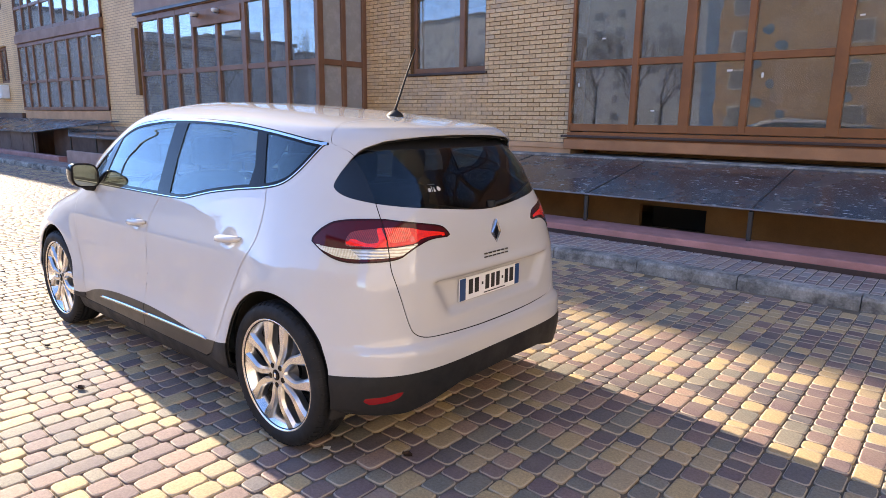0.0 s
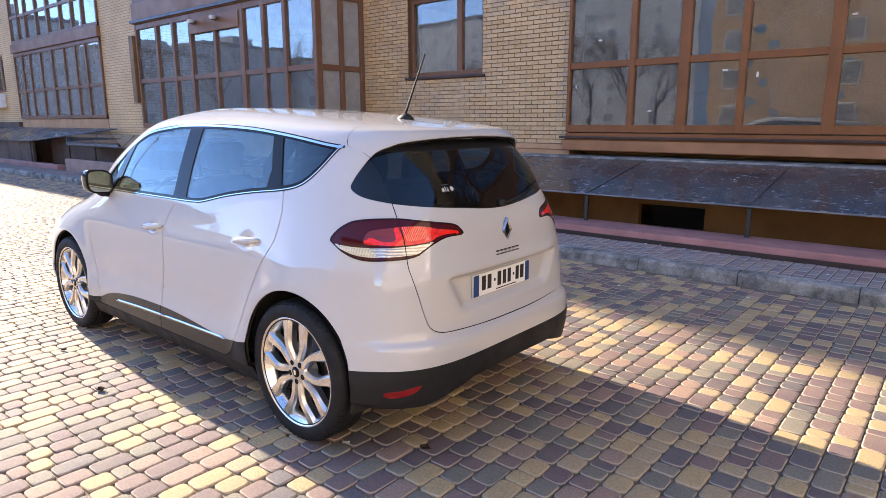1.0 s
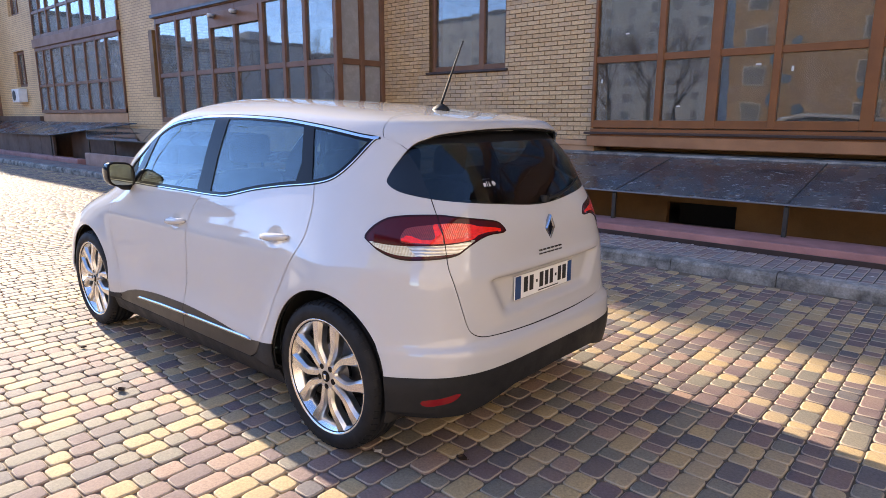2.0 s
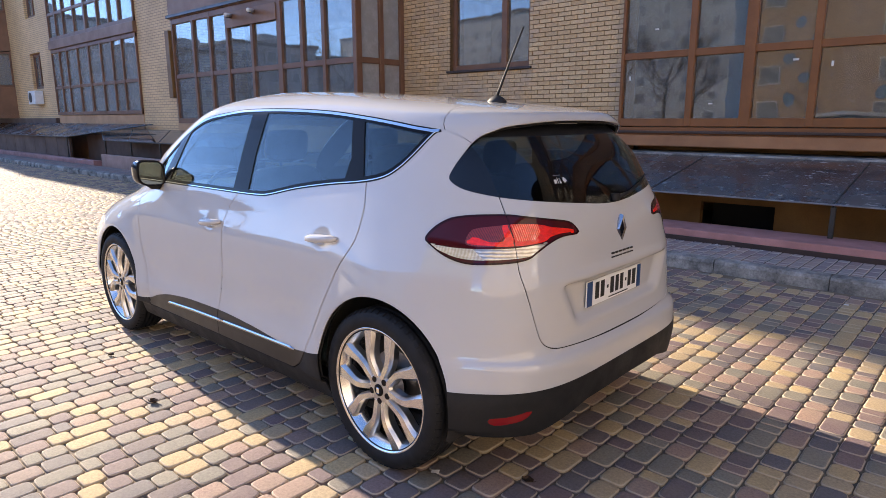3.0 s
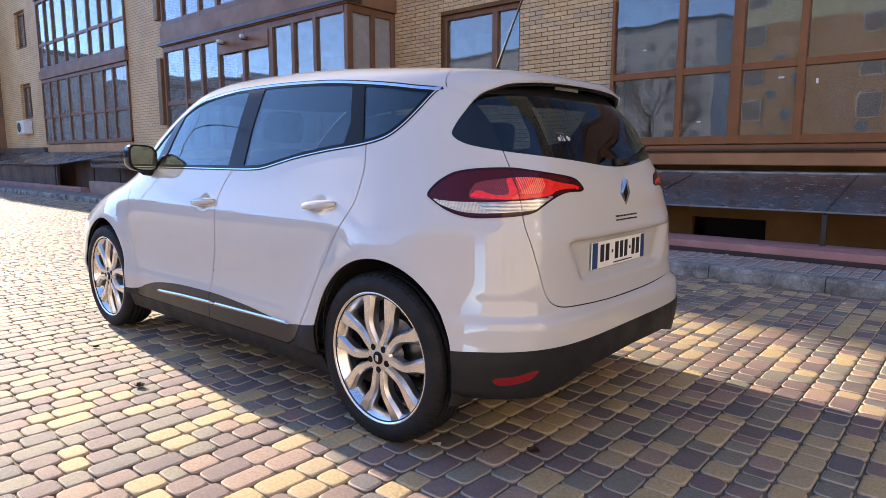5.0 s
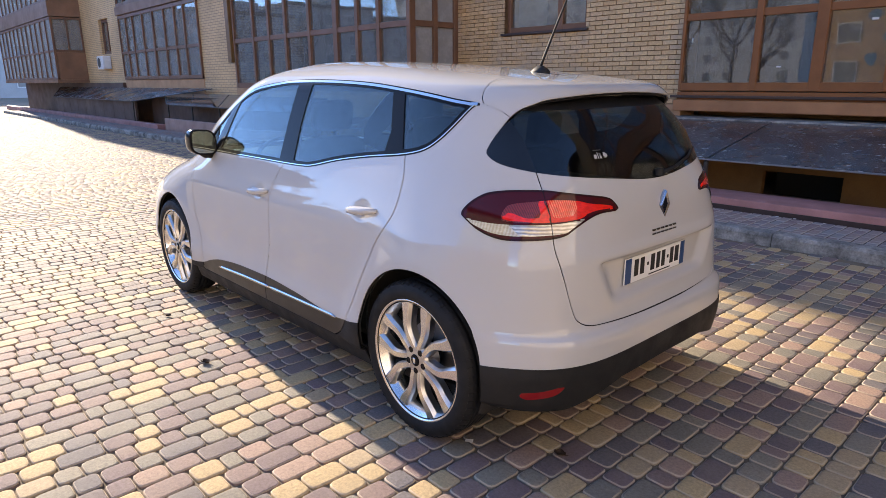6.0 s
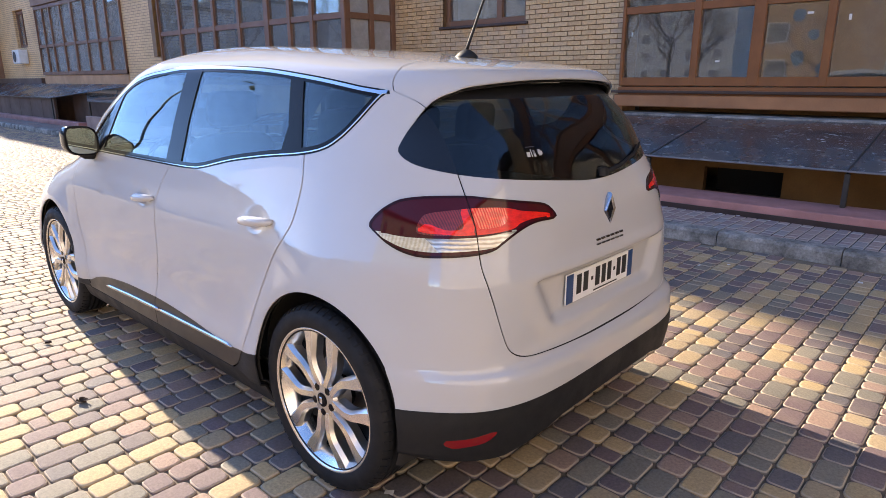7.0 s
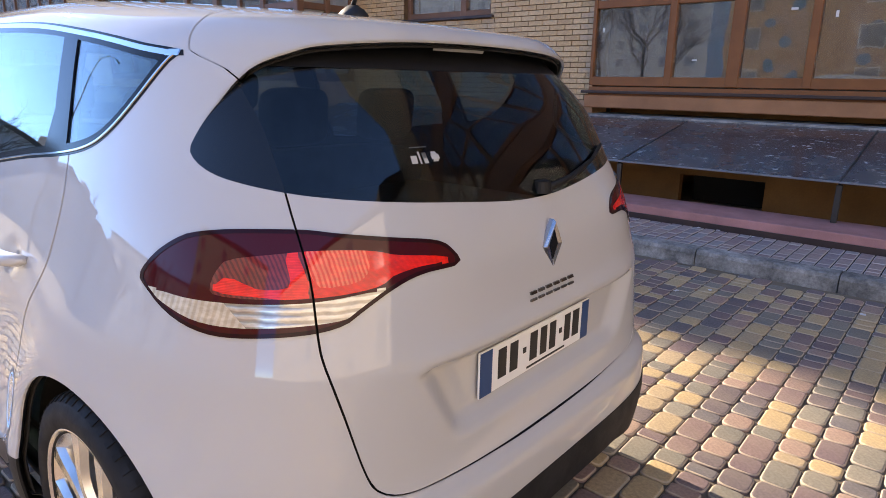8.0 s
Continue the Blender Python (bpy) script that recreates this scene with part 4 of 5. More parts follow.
DOOR_R = np.concatenate([GAP_M, GAP_R[::-1]])
clad_top = curve([(-3.7, 0.335), (-2.30, 0.34), (-2.19, 0.352), (-2.08, 0.388), (-1.9, 0.425), (-1.6, 0.446), (-1.315, 0.449), (-0.97, 0.435), (-0.72, 0.412), (-0.60, 0.402), (-0.467, 0.42), (-0.334, 0.441), (0.1, 0.455), (0.4, 0.466), (0.72, 0.475)])
# lines of the tail, round it and up
TAIL_GLASS = rounded([(-0.3, 1.158), (-0.12, 1.138), (0.0, 1.133), (0.123, 1.138), (0.305, 1.157), (0.441, 1.171), (0.549, 1.183), (0.647, 1.196), (0.75, 1.216), (0.798, 1.236), (0.814, 1.262), (0.783, 1.297), (0.728, 1.345), (0.662, 1.396),
                      (0.613, 1.425), (0.543, 1.448), (0.465, 1.466), (0.286, 1.480), (0.118, 1.485), (0.0, 1.486), (-0.12, 1.485), (-0.3, 1.48)], 4)
LAMP = rounded([(1.012, 1.032), (0.962, 1.074), (0.893, 1.108), (0.843, 1.122), (0.758, 1.132), (0.645, 1.134), (0.579, 1.126), (0.47, 1.110), (0.385, 1.095), (0.352, 1.076), (0.338, 1.043), (0.418, 1.040), (0.467, 1.033), (0.521, 1.014), (0.575, 0.987),
                (0.605, 0.971), (0.658, 0.960), (0.754, 0.953), (0.841, 0.951), (0.902, 0.961), (0.952, 0.981), (0.988, 1.006)], 4)
HATCH = rounded([(-0.6, 0.590), (-0.25, 0.592), (0.0, 0.592), (0.2, 0.594), (0.40, 0.603), (0.515, 0.612), (0.572, 0.638), (0.598, 0.686), (0.626, 0.788), (0.655, 0.894), (0.657, 0.957), (0.650, 1.05), (0.648, 1.141), (0.643, 1.22), (0.642, 1.34), (0.3, 1.36), (-0.25, 1.36), (-0.6, 1.36)], 4)
FOG = rounded([(0.828, 0.369), (0.75, 0.379), (0.668, 0.398), (0.664, 0.384), (0.69, 0.362), (0.74, 0.350), (0.805, 0.343)], 4)
LAMP_RED = rounded([(0.840, 1.030), (0.815, 1.064), (0.780, 1.082), (0.665, 1.096), (0.610, 1.098), (0.560, 1.096), (0.515, 1.090), (0.480, 1.080), (0.400, 1.068), (0.362, 1.058), (0.370, 1.052), (0.440, 1.053), (0.500, 1.044), (0.530, 1.030), (0.640, 1.020), (0.815, 1.018)], 4)
LAMP_CLEAR = rounded([(0.995, 1.014), (0.900, 1.008), (0.800, 1.008), (0.660, 1.012), (0.560, 1.021), (0.522, 1.022), (0.560, 1.000), (0.595, 0.982), (0.655, 0.975), (0.790, 0.968), (0.880, 0.972), (0.945, 0.990)], 4)
# a bright guide and a ribbed block within the red chamber
LAMP_GUIDE = rounded([(0.660, 1.094), (0.676, 1.094), (0.682, 1.090), (0.684, 1.060), (0.690, 1.038), (0.740, 1.034), (0.775, 1.044), (0.800, 1.052), (0.828, 1.036), (0.826, 1.024), (0.740, 1.021), (0.660, 1.021)], 3)
LAMP_GRID = rounded([(0.641, 1.100), (0.641, 1.040), (0.600, 1.038), (0.560, 1.044), (0.540, 1.062), (0.535, 1.092), (0.56, 1.100)], 3)
ARCHES = ((0.018, 0.391, 0.381), (-2.712, 0.384, 0.381))
GAP, DOOR_GAP = 0.0023, 0.0034


def seam_x(z):
    return np.interp(z, (1.30, 1.396, 1.418, 1.446, 1.473, 1.496, 1.515, 1.55, 1.6), (0.40, 0.299, 0.262, 0.178, 0.160, 0.152, 0.150, 0.118, 0.09))


f_glass = outline_field(GLASSHOUSE)
f_doorf, f_doorr = outline_field(DOOR_F), outline_field(DOOR_R)
f_tail, f_lamp, f_hatch, f_fog, f_lred, f_lclear, f_guide, f_grid = (outline_field(p) for p in (TAIL_GLASS, LAMP, HATCH, FOG, LAMP_RED, LAMP_CLEAR, LAMP_GUIDE, LAMP_GRID))
side = lambda f: (lambda a: np.where(a[:, X] < 0.5, f(a[:, X], a[:, Z]), 9.0))
rear = lambda f: (lambda a: np.where(a[:, X] > -0.6, f(a[:, SR], a[:, Z]), 9.0))
windscreen = lambda a: np.maximum(np.maximum(a[:, SF] - np.interp(a[:, Z], (1.07, 1.53), (0.80, 0.62)), 1.085 - a[:, Z]), a[:, Z] - 1.525)
arch = lambda c: (lambda a: np.where(a[:, Y] < -0.5, np.hypot(a[:, X] - c[0], a[:, Z] - c[1]) - c[2], 9.0))
bars = [((-2.10, 1.10), (-1.925, 1.40), (-1.88, 1.47)), ((-1.985, 1.10), (-1.86, 1.40), (-1.82, 1.47)), ((-1.214, 1.09), (-1.212, 1.30), (-1.197, 1.55)), ((-1.066, 1.09), (-1.074, 1.30), (-1.055, 1.55)),
        ((-0.325, 1.15), (-0.300, 1.32), (-0.362, 1.52)), ((-0.180, 1.20), (-0.215, 1.32), (-0.282, 1.52))]
bar_field = lambda b: (lambda a: np.where((a[:, Z] > 1.07) & (a[:, Z] < 1.56) & (a[:, X] > -2.4) & (a[:, X] < 0.2), a[:, X] - lines_field(a[:, Z], *b), 9.0))

BAND_Z = 1.415
skin_cut = Panels()
for c in ARCHES:
    skin_cut.cut(arch(c))
skin_cut.cut(side(f_glass), (0.0, -0.006, -0.0095, -0.0155, -0.026))
skin_cut.cut(lambda a: np.where(rear(f_tail)(a) < 0.05, a[:, Z] - BAND_Z, 9.0))
for b in bars:
    skin_cut.cut(bar_field(b))
skin_cut.cut(side(f_doorf), (-DOOR_GAP, DOOR_GAP))
skin_cut.cut(side(f_doorr), (-DOOR_GAP, DOOR_GAP))
skin_cut.cut(lambda a: a[:, Z] - clad_top(a[:, X]))
skin_cut.cut(rear(f_tail), (0.0,))
skin_cut.cut(lambda a: np.where(rear(f_tail)(a) < 0.03, a[:, SR] - 0.643, 9.0))
skin_cut.cut(rear(f_lamp), (0.0, -0.007))
skin_cut.cut(rear(f_lred))
skin_cut.cut(rear(f_lclear))
skin_cut.cut(rear(f_guide))
skin_cut.cut(rear(f_grid))
skin_cut.cut(lambda a: np.where(rear(f_lclear)(a) < 0.01, a[:, SR] - 0.80 - 0.9 * (a[:, Z] - 0.99), 9.0))
skin_cut.cut(rear(f_hatch), (-GAP, GAP))
skin_cut.cut(rear(f_fog))
skin_cut.cut(lambda a: np.where((a[:, Z] > 1.39) & (a[:, X] > -0.2), a[:, X] - seam_x(a[:, Z]), -9.0), (-GAP, GAP))
skin_cut.cut(windscreen)
bumper_foot = lambda a: np.interp(np.abs(a[:, Y]), (0.0, 0.34, 0.50, 0.62), (0.365, 0.358, 0.318, 0.285))
skin_cut.cut(lambda a: np.where(a[:, X] > 0.3, a[:, Z] - bumper_foot(a), 9.0))
skin_cut.cut(lambda a: np.where(a[:, X] > 0.2, a[:, Z] - 0.93, 9.0))

C_ = skin_cut.centres()
v_glass, v_df, v_dr = side(f_glass)(C_), side(f_doorf)(C_), side(f_doorr)(C_)
v_tail, v_lamp, v_hatch, v_fog = rear(f_tail)(C_), rear(f_lamp)(C_), rear(f_hatch)(C_), rear(f_fog)(C_)
v_clad = C_[:, Z] - clad_top(C_[:, X])
v_seam = np.where(C_[:, Z] > 1.39, C_[:, X] - seam_x(C_[:, Z]), -9.0)
v_wind = windscreen(C_)
v_bar = [C_[:, X] - lines_field(C_[:, Z], *b) for b in bars]
v_arch = np.minimum(arch(ARCHES[0])(C_), arch(ARCHES[1])(C_))
names = np.full(len(C_), "body", object)
names[(C_[:, X] > 0.2) & (C_[:, Z] < 0.93) & (v_hatch > 0)] = "rear_bumper"
names[(C_[:, X] < -2.75) & (C_[:, Z] > 0.72) & (C_[:, Z] < 1.085) & (np.abs(C_[:, Y]) < 0.66)] = "bonnet"
names[v_df < -DOOR_GAP] = "front_door"
names[v_dr < -DOOR_GAP] = "rear_door"
names[((np.abs(v_df) < DOOR_GAP) | (np.abs(v_dr) < DOOR_GAP)) & (v_glass > 0)] = "gap"
low = v_clad < 0
names[low & (names == "front_door")] = "front_cladding"
names[low & (names == "rear_door")] = "rear_cladding"
names[low & (names == "body") & (C_[:, X] < 0.2)] = "sill"
names[low & ((names == "rear_bumper") | ((names == "body") & (C_[:, X] >= 0.2)))] = "lower_bumper"
names[v_wind < 0] = "windscreen"
names[v_hatch < -GAP] = "hatch"
names[(np.abs(v_hatch) < GAP) & (C_[:, Z] < 1.3)] = "gap"
names[v_seam > GAP] = "spoiler"
names[(np.abs(v_seam) < GAP)] = "gap"
names[v_lamp < 0] = "lamp"
names[(v_lamp < 0) & (v_lamp > -0.007)] = "lamp_border"
names[(v_lamp < -0.007) & (rear(f_lred)(C_) < 0)] = "lamp_red"
names[(names == "lamp_red") & (rear(f_guide)(C_) < 0)] = "lamp_guide"
names[(names == "lamp_red") & (rear(f_grid)(C_) < 0)] = "lamp_grid"
names[(v_lamp < -0.007) & (rear(f_lclear)(C_) < 0)] = "lamp_clear"
names[(names == "lamp_clear") & (C_[:, SR] - 0.80 - 0.9 * (C_[:, Z] - 0.99) > 0)] = "lamp_cream"
names[(v_lamp < 0) & (np.abs(v_hatch) < GAP)] = "gap"
names[v_tail < 0] = "tail_glass"
names[(v_tail < 0) & (C_[:, SR] > 0.643)] = "tail_corner"
names[(v_tail < 0) & (C_[:, Z] > BAND_Z)] = "tail_top"
names[v_fog < 0] = "reflector"
inside = v_glass < 0
names[inside] = "pillar"
mid_z = np.interp(C_[:, X], (-2.35, -2.0, -0.9, 0.0, 0.15), (1.12, 1.22, 1.32, 1.38, 1.444))
names[inside & (v_glass > -0.0155) & (v_glass < -0.006) & (C_[:, Z] > mid_z)] = "chrome"
names[inside & (v_glass > -0.0095) & (v_glass < -0.006) & (v_glass > -0.0095) & (C_[:, Z] <= mid_z)] = "chrome"
deep = inside & (v_glass < -0.026)
names[deep & (v_bar[0] < 0)] = "front_quarter_glass"
names[deep & (v_bar[1] > 0) & (v_bar[2] < 0)] = "front_glass"
names[deep & (v_bar[3] > 0) & (v_bar[4] < 0)] = "rear_glass"
names[deep & (v_bar[5] > 0)] = "quarter_glass"
names[v_arch < 0] = "hole"
names[low & (C_[:, X] < -3.0)] = "hole"
names[C_[:, Z] < np.where(C_[:, X] > 0.3, bumper_foot(C_), 0.20)] = "hole"
ATTR = np.array(skin_cut.a)


def panel_mesh(name, picks, mat, both=False, mirror=False, thick=0.012, move=None, outset=0.0, glass=False):
    """The picked polygons as a mesh with thickness and true skin normals; both: with the other half; mirror: the other half alone."""
    verts, norms, faces = [], [], []
    for sgn in ((1, -1) if both else ((-1,) if mirror else (1,))):
        index, outer, inner = {}, [], []
        base = len(verts)
        polys = [skin_cut.polys[i] for i in picks]
        for p in polys:
            for i in p:
                if i not in index:
                    index[i] = len(index)
        k = len(index)
        ids = np.fromiter(index.keys(), int, k)
        P, N = ATTR[ids, :3].copy(), ATTR[ids, 3:6].copy()
        N /= np.linalg.norm(N, axis=1)[:, None] + 1e-12
        if move is not None:
            P, N = move(P, N, ATTR[ids])
        P = P + N * outset
        I = P - N * thick
        flip = np.array([1, sgn, 1])
        verts += [tuple(q) for q in P * flip] + [tuple(q) for q in I * flip]
        norms += [tuple(q) for q in N * flip] + [tuple(q) for q in -N * flip]
        count = {}
        for p in polys:
            q = [index[i] for i in p]
            # outward side first
            a, b, c = P[q[0]], P[q[1]], P[q[-1]]
            up = np.dot(np.cross(b - a, c - a), N[q[0]]) > 0
            if up == (sgn > 0):
                o = q
            else:
                o = q[::-1]
            faces.append(tuple(base + i for i in o))
            faces.append(tuple(base + k + i for i in reversed(o)))
            for i, j in zip(o, o[1:] + o[:1]):
                count[(i, j)] = 1
        for (i, j) in list(count):
            if (j, i) not in count and not (both and abs(P[i][1]) < 1e-6 and abs(P[j][1]) < 1e-6):
                faces.append((base + j, base + i, base + k + i, base + k + j))
    me = bpy.data.meshes.new(name)
    me.from_pydata(verts, [], faces)
    me.polygons.foreach_set("use_smooth", [True] * len(me.polygons))
    me.materials.append(mat)
    me.normals_split_custom_set_from_vertices(norms)
    me.update()
    return me


def skin_x(y, z):
    """How far back the tail reaches at a place across and up."""
    i = int(np.argmin(np.abs(Z_LEVELS - z)))
    r = SKIN[i][:NR]
    return float(np.interp(abs(y), np.abs(r[:, 1]), r[:, 0]))


def skin_y(x, z):
    """Half the car's width at a place along and up."""
    i = int(np.argmin(np.abs(Z_LEVELS - z)))
    r = SKIN[i]
    return float(np.interp(-x, -r[:, 0], np.abs(r[:, 1])))


SKIN = skin(-1)

# ---- car materials ----
m_paint, nt, p = principled("white_pearl_paint")
n = mapped_noise(nt, 1.5, 4, 0.6)
r = ramp(nt, n.outputs[0], [(0.3, (0.452, 0.449, 0.449)), (0.7, (0.476, 0.472, 0.472))])
nt.links.new(r.outputs[0], p.inputs["Base Color"])
p.inputs["Roughness"].default_value = 0.35
p.inputs["Coat Weight"].default_value = 1.0
p.inputs["Coat Roughness"].default_value = 0.02
p.inputs["Coat IOR"].default_value = 1.6
p.inputs["Specular IOR Level"].default_value = 0.0
n = mapped_noise(nt, 220, 2, 0.5)
rr = ramp(nt, n.outputs[0], [(0.3, (0.30,) * 3), (0.7, (0.42,) * 3)])
nt.links.new(rr.outputs[0], p.inputs["Roughness"])
m_plastic = worn("black_plastic", (0.012, 0.012, 0.013), 0.62, 8, 0.25, 160, 0.12)
m_cladding = worn("satin_black_cladding", (0.014, 0.014, 0.015), 0.34, 8, 0.2, 160, 0.04, spec=0.45)
m_gloss = plain("gloss_black", (0.008, 0.008, 0.009), 0.10, spec=0.10)
m_corner = plain("black_glass_panel", (0.006, 0.007, 0.009), 0.02, spec=0.45)
m_underside = plain("satin_black", (0.010, 0.010, 0.011), 0.35, spec=0.3)
m_winchrome = plain("window_chrome", (0.55, 0.56, 0.58), 0.09, 1.0)
m_chrome = plain("chrome", (0.80, 0.81, 0.83), 0.10, 1.0)
m_rubber = worn("tyre_rubber", (0.010, 0.010, 0.011), 0.7, 10, 0.3, 90, 0.15)
m_alloy = worn("alloy_silver", (0.66, 0.65, 0.64), 0.36, 8, 0.10, 120, 0.03, metal=1.0)
m_alloy_cut = worn("machined_alloy", (0.80, 0.79, 0.78), 0.22, 8, 0.08, 160, 0.03, metal=1.0)
m_cloth = worn("dark_seat_cloth", (0.05, 0.05, 0.053), 0.9, 12, 0.25, 200, 0.3)
m_lining = worn("grey_lining", (0.10, 0.10, 0.10), 0.9, 5, 0.2, 120, 0.1)
m_sideglass = glass_material("side_glass", (0.42, 0.58, 0.62), 1.41)
m_privacy = glass_material("privacy_glass", (0.30, 0.34, 0.36), 1.42)
m_mirror = plain("mirror_glass", (0.26, 0.31, 0.31), 0.01, 1.0)
m_lampedge = plain("lamp_edge", (0.022, 0.004, 0.006), 0.08, spec=0.2)
m_darkred = plain("smoked_red_lens", (0.055, 0.003, 0.006), 0.05, spec=0.28)
def ribbed(name, colour, dark, scale, rough=0.15, metal=0.0, across="Z", relief=0.5):
    """A lens with fine moulded ribs under a clear coat."""
    m, nt, p = principled(name)
    tc = nt.nodes.new("ShaderNodeTexCoord")
    w = nt.nodes.new("ShaderNodeTexWave")
    w.bands_direction = across
    w.inputs["Scale"].default_value, w.inputs["Distortion"].default_value = scale, 1.6
    nt.links.new(tc.outputs["Object"], w.inputs["Vector"])
    n = mapped_noise(nt, 40, 3, 0.6, (1, 1, 2.5))
    r = ramp(nt, w.outputs["Fac"], [(0.2, dark), (0.75, colour)])
    t = ramp(nt, n.outputs[0], [(0.36, (0.8,) * 3), (0.64, (1.08,) * 3)])
    nt.links.new(mix(nt, 1.0, r.outputs[0], t.outputs[0], "MULTIPLY"), p.inputs["Base Color"])
    p.inputs["Roughness"].default_value, p.inputs["Metallic"].default_value = rough, metal
    p.inputs["Specular IOR Level"].default_value = 0.25
    p.inputs["Coat Weight"].default_value, p.inputs["Coat Roughness"].default_value = 0.8, 0.02
    bump(nt, p, w.outputs["Fac"], relief, 0.002)
    return m


m_red = ribbed("red_lens_inner", (0.90, 0.012, 0.006), (0.70, 0.008, 0.005), 160, 0.2, relief=0.2)
m_red_deep = ribbed("red_lens_outer", (0.24, 0.016, 0.010), (0.12, 0.006, 0.005), 60, 0.3, relief=0.15, across="Y")
m_red_guide = ribbed("red_light_guide", (0.98, 0.015, 0.008), (0.85, 0.010, 0.006), 120, 0.2, relief=0.15)
m_red_grid = ribbed("ribbed_red_block", (0.95, 0.16, 0.09), (0.80, 0.015, 0.010), 45, 0.2, relief=0.3, across="Y")
m_reflector = plain("red_reflector", (0.20, 0.004, 0.006), 0.12, coat=0.6)
m_clear = ribbed("clear_lens_inner", (0.60, 0.57, 0.52), (0.34, 0.31, 0.27), 24, 0.16, 0.45, relief=0.3)
m_cream = ribbed("warm_clear_lens", (0.66, 0.59, 0.47), (0.55, 0.47, 0.35), 25, 0.15, 0.2, relief=0.15, across="X")
m_disc = plain("brake_disc", (0.25, 0.25, 0.26), 0.35, 1.0)
m_sign = plain("plate_white", (0.75, 0.75, 0.74), 0.4)
m_blue = plain("plate_blue", (0.005, 0.045, 0.15), 0.4)
m_badge = plain("badge_chrome", (0.50, 0.50, 0.51), 0.18, 1.0)
m_darkchrome = plain("dark_chrome", (0.20, 0.20, 0.205), 0.26, 1.0)
m_ink = plain("plate_black", (0.012, 0.012, 0.012), 0.5)

# ---- build the car ----
car = thing("car", "white people carrier with black lower trim, parked on paving", "car", m=pose(0, CAR_Y, 0))
idx = lambda *ns: [i for i, n in enumerate(names) if n in ns]


def tail_inset(P, N, A):
    """The tail glass sinks in under the spoiler towards its upper edge."""
    k = np.clip((P[:, 2] - 1.30) / 0.18, 0, 1) ** 1.5
    P = P.copy()
    P[:, 0] -= 0.108 * k
    P[:, 2] += 0.010 * k
    N = N.copy()
    N[:, 2] += 0.28 * np.sqrt(k)
    return P, N / np.linalg.norm(N, axis=1)[:, None]


body = part("body", panel_mesh("body", idx("body"), m_paint, True), m_paint, car)
part("sill", panel_mesh("sill", idx("sill"), m_plastic, False), m_plastic, car, "black plastic sill")
part("sill", panel_mesh("sill", idx("sill"), m_plastic, mirror=True), m_plastic, car, "black plastic sill")
part("bonnet", panel_mesh("bonnet", idx("bonnet"), m_paint, True), m_paint, car)
bumper = part("rear_bumper", panel_mesh("rear_bumper", idx("rear_bumper"), m_paint, True), m_paint, car)
lowb = part("lower_bumper", panel_mesh("lower_bumper", idx("lower_bumper"), m_plastic, True, outset=0.003), m_plastic, car, "black plastic lower bumper")
for mr in (False, True):
    part("reflector", panel_mesh("reflector", idx("reflector"), m_reflector, mirror=mr, outset=0.004), m_reflector, lowb, "red rear reflector")
part("windscreen", panel_mesh("windscreen", idx("windscreen"), m_sideglass, True, thick=0.005), m_sideglass, car)
hatch = part("tailgate", panel_mesh("tailgate", idx("hatch"), m_paint, True), m_paint, car)
part("spoiler", panel_mesh("spoiler", idx("spoiler"), m_paint, True, thick=0.016), m_paint, hatch)
part("rear_window", panel_mesh("rear_window", idx("tail_glass"), m_privacy, True, thick=0.005, move=tail_inset), m_privacy, hatch, "dark tinted rear window")
for mr in (False, True):
    part("corner_panel", panel_mesh("corner_panel", idx("tail_corner"), m_corner, mirror=mr, thick=0.005, move=tail_inset), m_corner, car, "gloss black panel beside the rear window")
part("spoiler_underside", panel_mesh("spoiler_underside", idx("tail_top"), m_underside, True, thick=0.006, move=tail_inset), m_underside, hatch, "gloss black strip under the spoiler")
